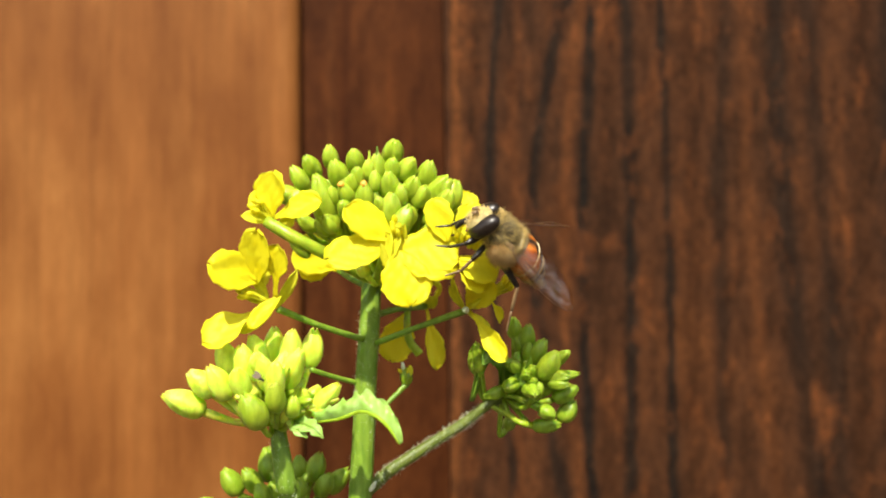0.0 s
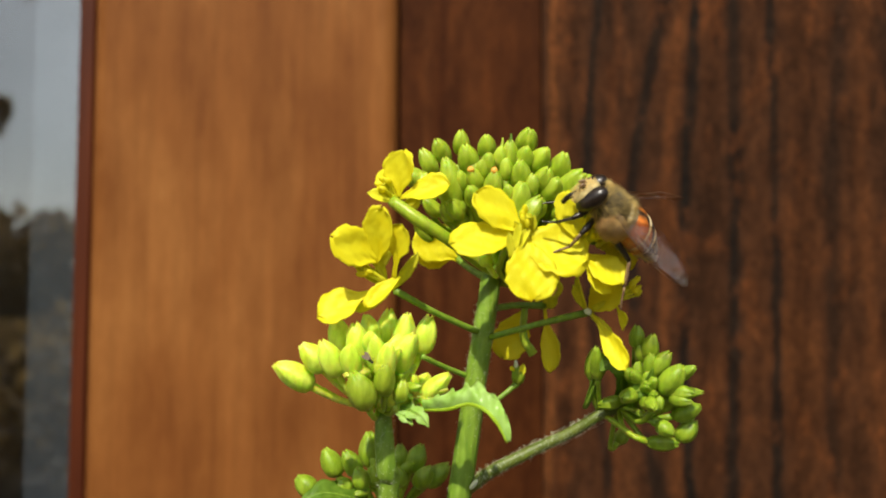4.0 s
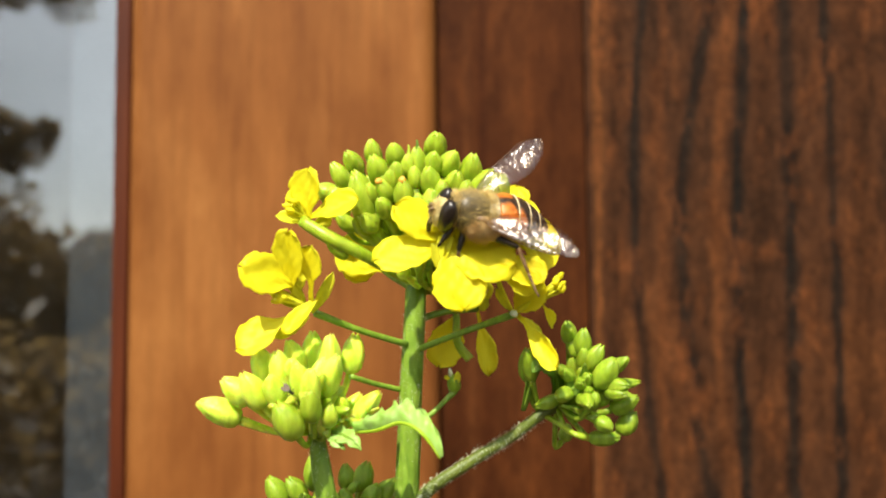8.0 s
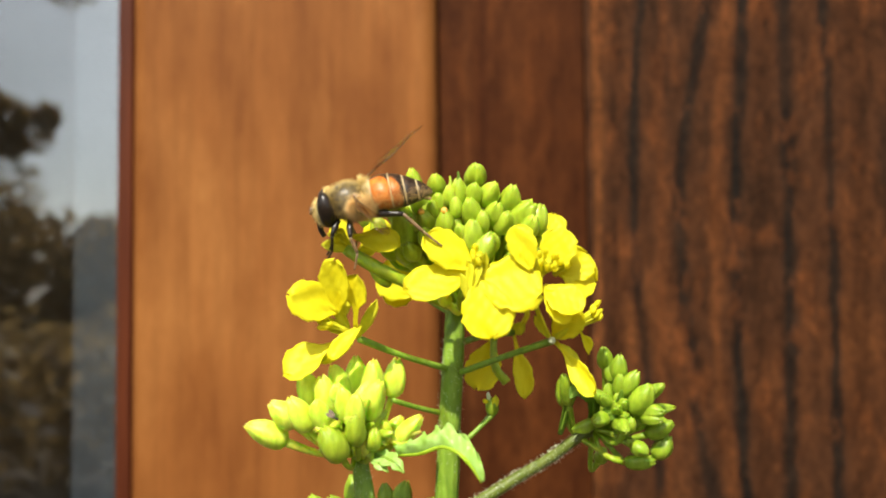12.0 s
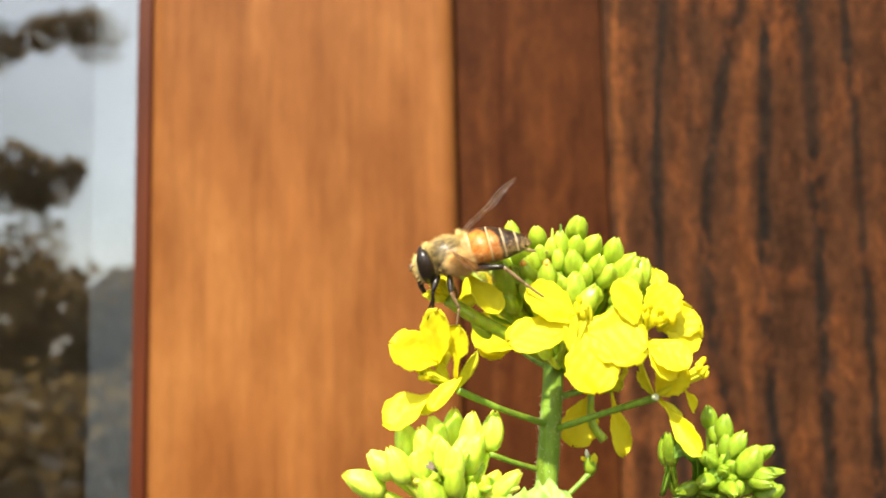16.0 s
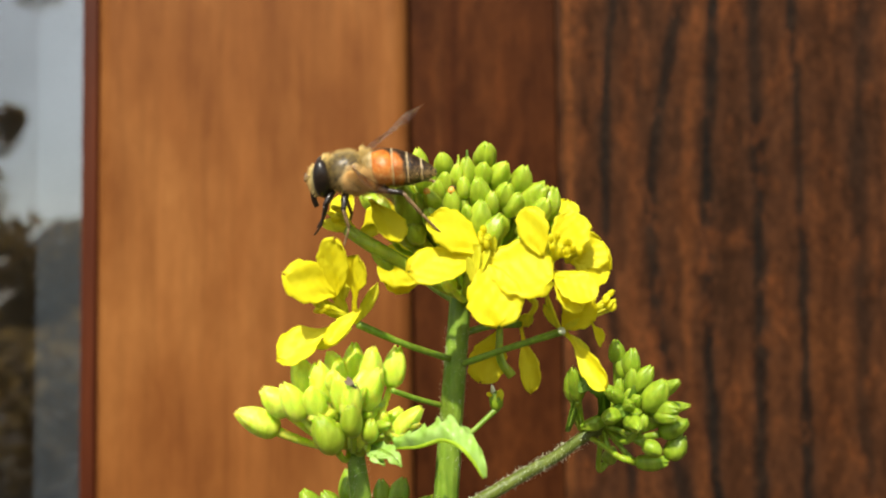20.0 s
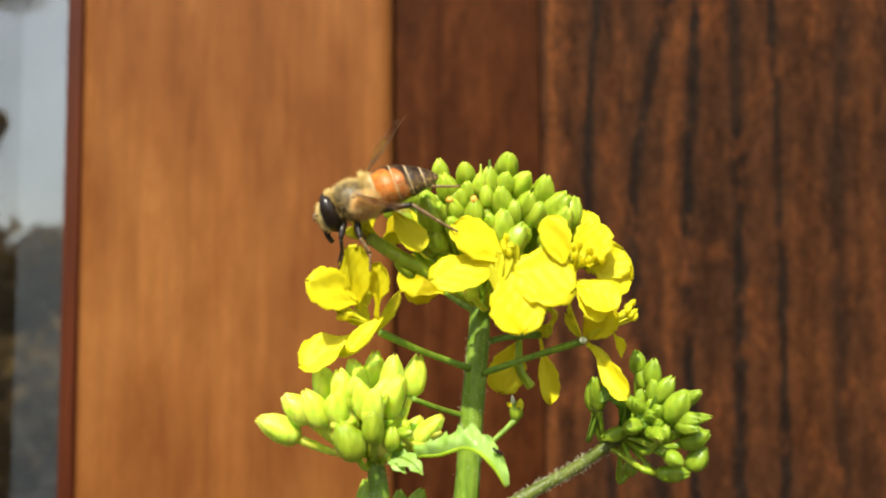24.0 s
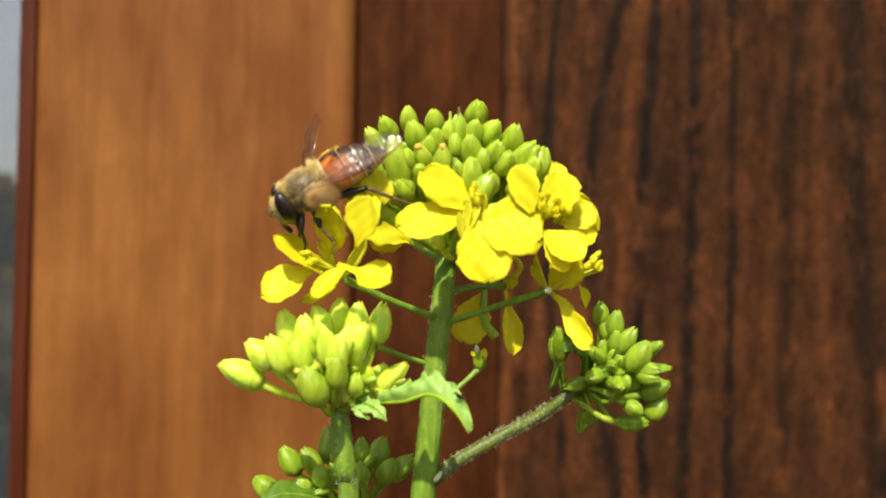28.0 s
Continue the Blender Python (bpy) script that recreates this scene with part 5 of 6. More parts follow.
def ring_profile(x):
    for (xa, wa, ha), (xb, wb, hb) in zip(EDGES, EDGES[1:]):
        if xb <= x <= xa:
            k = (xa - x) / (xa - xb)
            return wa + (wb - wa) * k, ha + (hb - ha) * k
    return EDGES[-1][1:] if x < -9 else EDGES[0][1:]


def abdomen_z(x):
    return 0.15 - 0.016 * (x + 1.9) ** 2


def segment(x0, x1, swell=1.0, steps=7, sides=30, a0=0.0, a1=2 * math.pi):
    """One ring of the abdomen; it bulges a little and tucks in at its hind edge. a0, a1: the arc it covers."""
    bm = bmesh.new()
    rings = []
    whole = a1 - a0 > 6.28
    count = sides if whole else sides + 1
    for i in range(steps + 1):
        x = x0 + (x1 - x0) * i / steps
        w, h = ring_profile(x)
        k = swell * (1 - 0.05 * abs(2 * i / steps - 1) ** 3)
        ring = []
        for j in range(count):
            a = a0 + (a1 - a0) * j / sides
            ring.append(bm.verts.new(Vector((x, math.cos(a) * w * k, abdomen_z(x) + math.sin(a) * h * k * (1.0 if math.sin(a) > 0 else 0.8))) * MM))
        rings.append(ring)
    for a, b in zip(rings, rings[1:]):
        for j in range(sides):
            bm.faces.new((a[j], a[(j + 1) % count], b[(j + 1) % count], b[j]))
    if whole:
        bm.faces.new(rings[0])
        bm.faces.new(rings[-1])
    return bm


abdomen = part("abdomen", segment(-1.9, -2.62), CREAM, fly, "orange and dark banded abdomen")
part("segment", segment(-2.58, -4.62), FLANK, abdomen, "shiny orange-flanked abdomen segment")
part("band", segment(-4.58, -4.74, 1.008, 3), BAND, abdomen, "narrow pale band")
part("segment", segment(-4.70, -6.12), FLANK_HIND, abdomen, "dark-saddled orange abdomen segment")
part("band", segment(-6.08, -6.24, 1.010, 3), BAND, abdomen, "narrow pale band")
part("segment", segment(-6.20, -7.52), TAIL, abdomen, "glossy dark abdomen segment")
part("band", segment(-7.48, -7.64, 1.012, 3), BAND, abdomen, "narrow pale band")
part("segment", segment(-7.60, -9.1), TAIL, abdomen, "glossy dark abdomen segment")
for k in range(4):
    part("belly_plate", segment(-2.7 - 1.45 * k, -4.05 - 1.45 * k, 1.03, 5, 12, math.pi * 1.22, math.pi * 1.78), LEG_PALE if k < 2 else LEG_DARK, abdomen)
part("fringe", hairs(lambda r: (lambda x, a: (Vector((x, math.cos(a) * ring_profile(x)[0], abdomen_z(x) + math.sin(a) * ring_profile(x)[1] * (1.0 if a < math.pi else 0.8))), Vector((-0.3, math.cos(a), math.sin(a)))))(-2.2 - 6.7 * r.random() ** 1.6, r.choice((r.gauss(0.1, 0.35), math.pi - r.gauss(0.1, 0.35), r.gauss(0.1, 0.35))) % 6.283), 1300, 0.55, 9, 0.013, Vector((-0.9, 0, 0))), FUR_PALE, abdomen)

# wings, built lying along -x from the hinge
OUTLINE = [(0.0, 0.25), (1.2, 0.75), (3.0, 1.05), (5.5, 1.20), (8.0, 1.15), (9.6, 0.70), (10.3, 0.0), (9.7, -0.95), (8.2, -1.75), (6.2, -2.25), (4.0, -2.15), (2.2, -1.55), (0.8, -0.75)]


def wing(s):
    w = new("wing")
    w.parent = fly
    w["label"] = "clear brown-veined wing"
    bm = bmesh.new()
    pts = curve_points([(-x, 0, y) for x, y in OUTLINE] + [(-OUTLINE[0][0], 0, OUTLINE[0][1])], 4)[:-1]

    def lift(p):
        return 0.10 * math.sin(p.x * 1.3) + 0.05 * p.z * p.z + 0.06 * math.sin(p.z * 3 + p.x)
    mid = [Vector((p.x * 0.98 - 0.1, 0, p.z * 0.45)) for p in pts]
    core = [Vector((p.x * 0.95 - 0.2, 0, p.z * 0.05)) for p in pts]
    loops = []
    for off in (0.012, -0.012):
        loops.append([[bm.verts.new(Vector((p.x, s * p.z, lift(p) + off)) * MM) for p in ring] for ring in (pts, mid, core)])
    n = len(pts)
    for side in loops:
        for a, b in zip(side, side[1:]):
            for j in range(n):
                bm.faces.new((a[j], a[(j + 1) % n], b[(j + 1) % n], b[j]))
        bm.faces.new(side[2])
    for j in range(n):
        bm.faces.new((loops[0][0][j], loops[0][0][(j + 1) % n], loops[1][0][(j + 1) % n], loops[1][0][j]))
    part("membrane", bm, WING, w)
    for line, r in (([(0, 0.2), (3, 0.98), (5.5, 1.15), (8.0, 1.1), (10.0, 0.35)], 0.085), ([(0, 0.1), (3, 0.45), (5.6, 0.75), (9.2, 0.75)], 0.06),
                    ([(0, 0.0), (3.2, 0.0), (5.4, -0.35), (6.6, -0.1), (8.2, 0.1), (10.2, 0.0)], 0.055), ([(0.5, -0.2), (4.0, -0.8), (7.8, -1.0), (9.0, -0.6)], 0.045),
                    ([(0.5, -0.3), (3.0, -1.2), (6.2, -2.1)], 0.045), ([(5.0, 0.0), (5.3, -0.9)], 0.04), ([(7.8, -1.0), (8.3, 0.1)], 0.04)):
        part("vein", tube([(-x, s * y, lift(Vector((-x, 0, y)))) for x, y in line], [r * 0.6, r * 0.5, r * 0.3], 5, 4), VEIN, w)
    return w


wings = [wing(1), wing(-1)]


def wing_pose(s, spread, rise=16, twist=24):
    """s: 1 left, -1 right; spread: degrees out from the body's line."""
    return Matrix.Translation(Vector((-0.8, 1.95 * s, 0.95)) * MM) @ pose(0, 0, 0, 0, 0, -spread * s) @ pose(0, 0, 0, 0, rise, 0) @ pose(0, 0, 0, twist * s, 0, 0)


# legs
def leg(name, s, hip, knee, ankle, toe, thick, pale):
    l = part(name, tube([(hip[0], hip[1] * s, hip[2]), tuple((Vector(hip) + Vector(knee)) * 0.5 * 1.0)[:1] + ((hip[1] + knee[1]) * 0.5 * s,) + ((hip[2] + knee[2]) * 0.5 + 0.1,), (knee[0], knee[1] * s, knee[2])],
                        [thick * 0.7, thick, thick * 0.6], 8, 4), LEG_DARK, fly, "black hairy leg")
    part("tibia", tube([(knee[0], knee[1] * s, knee[2]), ((knee[0] + ankle[0]) / 2, (knee[1] + ankle[1]) / 2 * s, (knee[2] + ankle[2]) / 2), (ankle[0], ankle[1] * s, ankle[2])],
                       [thick * 0.45, thick * 0.5, thick * 0.42], 7, 3), LEG_PALE if pale else LEG_DARK, l)
    part("tarsus", tube([(ankle[0], ankle[1] * s, ankle[2]), ((ankle[0] * 0.4 + toe[0] * 0.6), (ankle[1] * 0.4 + toe[1] * 0.6) * s, (ankle[2] * 0.4 + toe[2] * 0.6) - 0.05), (toe[0], toe[1] * s, toe[2])],
                        [thick * 0.36, thick * 0.32, thick * 0.22], 6, 3), LEG_PALE if pale else LEG_DARK, l)
    return l


for s in (1, -1):
    leg("front_leg", s, (1.5, 0.9, -1.5), (2.5, 2.0, -2.8), (2.9, 1.7, -4.5), (3.9, 1.5, -5.8), 0.38, False)
    leg("middle_leg", s, (0.3, 1.1, -1.7), (0.6, 2.6, -3.2), (0.2, 2.9, -5.0), (0.9, 3.2, -6.7), 0.40, True)
hind_legs = [leg("hind_leg", 1, (-1.3, 1.2, -1.5), (-5.5, 2.5, -1.95), (-7.2, 2.8, -4.2), (-8.9, 2.9, -6.2), 0.44, True),
             leg("hind_leg", -1, (-1.3, 1.2, -1.5), (-6.0, 2.3, -1.0), (-8.6, 2.5, -2.0), (-11.2, 2.6, -3.0), 0.44, True)]


def hind_pose(splay):
    """The near hind leg, turned outwards about its hip."""
    hip = Vector((-1.3, 1.2, -1.5)) * MM
    return Matrix.Translation(hip) @ pose(0, 0, 0, splay, 0, -splay * 0.35) @ Matrix.Translation(-hip)


MIDGE_WING = plain("smoky midge wing", (0.11, 0.078, 0.048), (0.27, 0.20, 0.135), 0.7, 900)

# a tiny dark fly that crawls over the buds and on to the leaf
midge = thing("midge", "tiny dark midge crawling on the buds", "insect", pose(-0.01, 0.09, 0.60))
part("body", egg(0, 0, 0.25, 0.55, 0.24, 0.22, 12, 8), LEG_DARK, midge)
part("head", egg(0.62, 0, 0.28, 0.2, 0.22, 0.2, 10, 7), EYE, midge)
for s in (1, -1):
    part("wing", sheet((0.2, 0.1 * s, 0.5), (-1.1, 0.35 * s, 0.45), 0.55, (0, 0, 1), 0, 0, 0.1, 0, 0.02, 0, 5, 7), MIDGE_WING, midge)
    for k in (-0.3, 0.05, 0.4):
        part("leg", tube([(k, 0.15 * s, 0.2), (k, 0.5 * s, 0.35), (k - 0.05, 0.75 * s, 0.0)], [0.05, 0.045, 0.03], 5, 2), LEG_DARK, midge)
midge.scale = (0.75, 0.75, 0.75)
midge_two = copy_thing(midge, pose(0.14, 0.2, 0.60))
tagged(midge_two, "tiny dark midge that settles on the leaf", "insect")



def turned_about(place, degrees, shift=(0, 0, 0)):
    """A turn in the upright plane about a place on the plant (mm), then a shift (mm)."""
    p = Vector(place) * MM
    return Matrix.Translation(p + Vector(shift) * MM) @ pose(0, 0, 0, 0, degrees, 0) @ Matrix.Translation(-p)


def tipped(place, degrees, shift=(0, 0, 0)):
    """A petal pressed forward and down about its foot, then shifted (mm)."""
    p = Vector(place) * MM
    return Matrix.Translation(p + Vector(shift) * MM) @ pose(0, 0, 0, degrees, 0, 0) @ Matrix.Translation(-p)


def motions():
    walk(plant, [
    (0, pose(0.00847, 0.09543, 0.60161, -0.31, 0.21, -1.85)),
    (0.5, pose(0.00827, 0.09521, 0.60114, -1.16, 1.83, -2.13)),
    (1, pose(0.01139, 0.09581, 0.60106, -0.49, 0.74, -2.33)),
    (1.5, pose(0.01281, 0.09492, 0.60233, -1.03, 2.71, -3.94)),
    (2, pose(0.01601, 0.09064, 0.60350, -0.74, 1.48, -2.67)),
    (2.5, pose(0.01395, 0.09357, 0.60422, 0.45, 3.44, -3.03)),
    (3, pose(0.00873, 0.09270, 0.60320, -1.27, 2.95, -1.83)),
    (3.5, pose(0.00971, 0.09202, 0.60247, -0.73, 5.00, -2.76)),
    (5.5, pose(0.00055, 0.10204, 0.60319, -1.55, 1.38, -0.38)),
    (6, pose(-0.00455, 0.09881, 0.60383, 0.01, -1.43, 0.47)),
    (6.5, pose(0.00130, 0.10314, 0.60314, -0.24, 1.73, -0.70)),
    (7, pose(0.00147, 0.10316, 0.60157, -1.26, 1.76, -0.64)),
    (7.5, pose(0.00105, 0.10079, 0.60234, -0.27, 0.44, 0.45)),
    (8, pose(-0.00218, 0.09974, 0.60275, 0.89, -0.40, 1.12)),
    (8.5, pose(-0.00527, 0.09977, 0.60157, -0.10, -0.91, 2.42)),
    (9, pose(-0.00093, 0.10179, 0.60167, 0.35, -0.27, 1.90)),
    (9.5, pose(0.00100, 0.10184, 0.60120, 0.58, 0.73, 0.43)),
    (10, pose(-0.00025, 0.10145, 0.59973, 0.08, -0.29, -0.50)),
    (10.5, pose(0.00434, 0.10296, 0.59900, -0.14, -0.35, -1.48)),
    (11, pose(0.00114, 0.10061, 0.59967, 0.28, -0.17, -0.58)),
    (11.5, pose(0.00136, 0.10037, 0.59859, -0.01, -0.29, -0.54)),
    (12, pose(0.00206, 0.09954, 0.59795, -0.46, 0.01, -0.06)),
    (12.5, pose(0.00310, 0.09921, 0.59768, -0.30, -1.50, -0.77)),
    (14.5, pose(0.00112, 0.10395, 0.59901, -1.69, 0.76, 0.76)),
    (15, pose(0.00486, 0.10398, 0.59955, -1.29, 0.64, -0.21)),
    (15.5, pose(0.01181, 0.10613, 0.60038, -1.57, 2.16, -3.06)),
    (16, pose(0.01029, 0.10412, 0.59712, -1.33, 1.87, -2.82)),
    (16.5, pose(0.00859, 0.10399, 0.59874, -1.01, 1.81, -1.68)),
    (17, pose(0.00739, 0.10057, 0.60176, 0.58, 1.79, -1.77)),
    (17.5, pose(0.00696, 0.10068, 0.60191, 0.39, 1.47, -1.90)),
    (18, pose(0.00760, 0.10055, 0.60033, 0.23, 1.86, -2.06)),
    (18.5, pose(0.00709, 0.09966, 0.60032, -0.27, 1.58, -1.94)),
    (19, pose(0.00607, 0.09847, 0.59984, -0.21, 1.68, -2.07)),
    (19.5, pose(0.00743, 0.09763, 0.60115, -0.04, 1.54, -2.32)),
    (20, pose(0.00509, 0.09630, 0.59986, -0.62, 1.62, -2.22)),
    (20.5, pose(0.00506, 0.09720, 0.59784, -1.32, 1.28, -1.73)),
    (22.5, pose(0.00895, 0.09654, 0.59925, -0.41, 1.48, -4.36)),
    (23, pose(0.00814, 0.09656, 0.59823, -0.78, 1.41, -3.95)),
    (23.5, pose(0.00966, 0.09642, 0.59956, -0.45, 1.64, -3.52)),
    (24, pose(0.00929, 0.09513, 0.59984, -1.55, 1.60, -3.73)),
    (24.5, pose(0.00999, 0.09510, 0.59986, -1.54, 1.68, -3.95)),
    (25, pose(0.01080, 0.09497, 0.60065, -1.58, 1.53, -3.94)),
    (25.5, pose(0.00923, 0.09422, 0.59931, -2.11, 1.36, -3.79)),
    (26, pose(0.00857, 0.09475, 0.59897, -1.79, 1.14, -3.46)),
    (26.5, pose(0.00902, 0.09429, 0.60084, -1.55, 1.31, -3.72)),
    (27, pose(0.00944, 0.09316, 0.60076, -1.31, 1.23, -3.77)),
    (27.5, pose(0.00865, 0.09296, 0.60097, -1.20, 1.14, -3.54)),
    (28, pose(0.01016, 0.09224, 0.60112, -1.51, 1.35, -3.93)),
    ])
    walk(fly, [
        (0, pose(0.02160, 0.08011, 0.62644, -61.64, -33.89, -147.42)),
        (0.5, pose(0.02190, 0.08045, 0.62593, -62.23, -35.78, -146.42)),
        (1, pose(0.02410, 0.08099, 0.62623, -62.41, -34.67, -146.27)),
        (1.5, pose(0.02591, 0.07963, 0.62688, -62.82, -36.33, -147.50)),
        (2, pose(0.02848, 0.07552, 0.62815, -62.60, -34.28, -146.17)),
        (2.5, pose(0.02717, 0.07730, 0.62804, -64.54, -35.00, -145.54)),
        (3, pose(0.02225, 0.07716, 0.62737, -62.57, -34.97, -145.37)),
        (3.5, pose(0.02385, 0.07605, 0.62611, -64.25, -36.52, -145.23)),
        (4.2, pose(0.02150, 0.08293, 0.63026, -54.11, -30.07, -153.40)),
        (5, pose(0.01445, 0.08586, 0.63105, -43.73, -22.05, -161.05)),
        (5.5, pose(0.00798, 0.08963, 0.62844, -44.61, -16.60, -164.80)),
        (6, pose(0.00185, 0.08581, 0.62912, -45.37, -13.49, -163.71)),
        (6.5, pose(0.00868, 0.09027, 0.62856, -46.26, -14.55, -164.72)),
        (7, pose(0.00875, 0.09091, 0.62771, -45.50, -12.80, -164.84)),
        (7.5, pose(0.00782, 0.08840, 0.62892, -46.34, -9.20, -163.66)),
        (8, pose(0.00418, 0.08705, 0.62966, -47.47, -5.99, -162.96)),
        (8.5, pose(0.00117, 0.08751, 0.62873, -46.00, -6.14, -161.41)),
        (9, pose(0.00616, 0.08873, 0.63048, -39.49, -35.68, -163.72)),
        (9.5, pose(0.00327, 0.09089, 0.63306, -35.24, -17.76, -162.73)),
        (10, pose(-0.00415, 0.09082, 0.63326, -29.98, -12.62, -178.54)),
        (10.5, pose(-0.00261, 0.09257, 0.63329, -27.76, -9.89, 178.74)),
        (11, pose(-0.00832, 0.09024, 0.63201, -22.26, 3.18, -177.13)),
        (11.5, pose(-0.00879, 0.09015, 0.63062, -20.90, 7.47, -178.51)),
        (12, pose(-0.00848, 0.08948, 0.62976, -19.47, 11.37, -179.36)),
        (12.5, pose(-0.00846, 0.08919, 0.62908, -19.58, 13.30, 179.88)),
        (14.5, pose(-0.00915, 0.09416, 0.63091, -19.45, 12.54, 179.51)),
        (15, pose(-0.00569, 0.09414, 0.63129, -19.79, 13.07, 178.42)),
        (15.5, pose(0.00156, 0.09677, 0.63232, -19.15, 12.07, 176.12)),
        (16, pose(-0.00010, 0.09447, 0.62887, -19.17, 12.87, 176.75)),
        (16.5, pose(-0.00165, 0.09385, 0.63033, -19.23, 13.42, 178.22)),
        (17, pose(-0.00292, 0.08946, 0.63294, -20.57, 13.96, 178.10)),
        (17.5, pose(-0.00354, 0.08971, 0.63327, -20.40, 12.59, 178.18)),
        (18, pose(-0.00269, 0.08968, 0.63198, -20.25, 10.51, 178.24)),
        (18.5, pose(-0.00329, 0.08905, 0.63221, -19.82, 9.08, 178.61)),
        (19, pose(-0.00425, 0.08786, 0.63193, -19.98, 7.30, 178.60)),
        (19.5, pose(-0.00299, 0.08699, 0.63337, -20.18, 5.74, 178.43)),
        (20, pose(-0.00522, 0.08595, 0.63240, -19.76, 3.96, 178.77)),
        (20.5, pose(-0.00553, 0.08715, 0.63024, -19.05, 6.74, 179.43)),
        (22.5, pose(-0.00273, 0.08652, 0.63071, -19.71, 16.23, 176.28)),
        (23, pose(-0.00366, 0.08666, 0.62955, -19.34, 18.72, 176.71)),
        (23.5, pose(-0.00234, 0.08630, 0.63044, -19.69, 19.61, 176.99)),
        (24, pose(-0.00310, 0.08565, 0.63047, -18.51, 20.78, 177.26)),
        (24.5, pose(-0.00277, 0.08570, 0.63008, -18.50, 21.82, 177.07)),
        (25, pose(-0.00241, 0.08563, 0.63040, -18.44, 23.09, 177.11)),
        (25.5, pose(-0.00400, 0.08515, 0.62916, -17.81, 23.17, 177.54)),
        (26, pose(-0.00543, 0.08628, 0.62515, -31.62, 36.65, 177.70)),
        (26.5, pose(-0.00494, 0.08582, 0.62703, -31.91, 35.23, 177.47)),
        (27, pose(-0.00456, 0.08462, 0.62688, -32.15, 34.04, 177.27)),
        (27.5, pose(-0.00532, 0.08432, 0.62708, -32.24, 32.85, 177.49)),
        (28, pose(-0.00373, 0.08385, 0.62734, -31.90, 31.36, 177.35)),
    ])
    walk(wings[0], [(t, wing_pose(1, a, b, c)) for t, a, b, c in (
        (0, 14, 6, -36), (3.5, 14, 6, -36), (5.5, 31, 7, -24), (8.6, 31, 7, -24), (9, 42, 3, -34), (9.4, 35, -2, -37), (10, 27, -4, -40), (10.4, 27, -4, -40),
        (11, 76, -11, 48), (12.5, 77, -11, 48), (14.5, 75, -9, 39), (17, 75, -9, 39), (20.5, 70, -10, 37), (25.3, 67, -6, 23), (26, 13, 5, -37), (28, 12, 4, -35))])
    walk(wings[1], [(t, wing_pose(-1, a, b, c)) for t, a, b, c in (
        (0, 30, 16, -50), (3.5, 30, 16, -50), (5.5, 40, 24, 6), (8.6, 40, 24, 6), (9, 44, 14, -31), (9.4, 29, 25, 1), (10, 13, 36, 34), (10.4, 13, 36, 34),
        (11, 9, 30, -19), (12.5, 9, 30, -19), (14.5, 7, 31, 2), (17, 7, 31, 2), (20.5, 35, 26, -14), (25.3, 31, 29, -37), (26, 69, 10, -31), (28, 68, 7, -27))])
    walk(hind_legs[0], [(t, hind_pose(a)) for t, a in ((0, 25), (3.5, 25), (5.5, 42), (8.6, 42), (9.4, 30), (11, 8), (14.5, 0), (28, 0))])
    walk(f6_side, [(0, pose(0, 0, 0)), (11, pose(0, 0, 0)), (12.2, turned_about((-10.3, -7.0, 27.2), 40, (0.0, 0.0, 0.0))), (14.5, turned_about((-10.3, -7.0, 27.2), 72, (1.2, -0.5, 2.2))), (28, turned_about((-10.3, -7.0, 27.2), 76, (1.2, -0.5, 2.2)))])
    walk(f6_up, [(0, pose(0, 0, 0)), (10.2, pose(0, 0, 0)), (11, turned_about((-10.5, -6.0, 27.3), 35, (0.0, 3.0, 0.0))), (12, turned_about((-10.5, -6.0, 27.3), 58, (0.0, 4.0, -0.5))), (25.3, turned_about((-10.5, -6.0, 27.3), 60, (0.0, 4.0, -0.5))), (26.1, turned_about((-10.5, -6.0, 27.3), 14, (2.0, -6.5, -7.3))), (28, turned_about((-10.5, -6.0, 27.3), 14, (2.0, -6.5, -7.3)))])
    walk(f1, [(t, pose(x * MM, 0, z * MM)) for t, x, z in ((0, 0, 0), (3.5, 0, 0), (5.5, 1.3, 0), (8.6, 1.3, 0), (9.6, 0.4, 0), (10.4, 0, 0), (28, 0, 0))])
    walk(f5_left, [(0, pose(0, 0, 0)), (25.3, pose(0, 0, 0)), (26.1, tipped((-12.1, -8.0, 20.0), -42, (0.0, 0.0, -2.6))), (28, tipped((-12.1, -8.0, 20.0), -42, (0.0, 0.0, -2.6)))])
    walk(f5_up, [(0, pose(0, 0, 0)), (25.3, pose(0, 0, 0)), (26.1, tipped((-12.3, -7.5, 19.6), 20, (0.9, 0.5, 0.0))), (28, tipped((-12.3, -7.5, 19.6), 20, (0.9, 0.5, 0.0)))])
    walk(f5_low, [(0, pose(0, 0, 0)), (25.3, pose(0, 0, 0)), (26.1, pose(-0.0002, 0, 0.0015)), (28, pose(-0.0002, 0, 0.0015))])
    walk(f5_flap, [(0, pose(0, 0, 0)), (26.0, pose(0, 0, 0)), (26.4, turned_about((-10.1, -8.0, 18.4), 55, (-0.2, -1.0, 0.0))), (26.8, turned_about((-10.1, -8.0, 18.4), 103, (-0.4, -2.0, 0.0))), (28, turned_about((-10.1, -8.0, 18.4), 103, (-0.4, -2.0, 0.0)))])
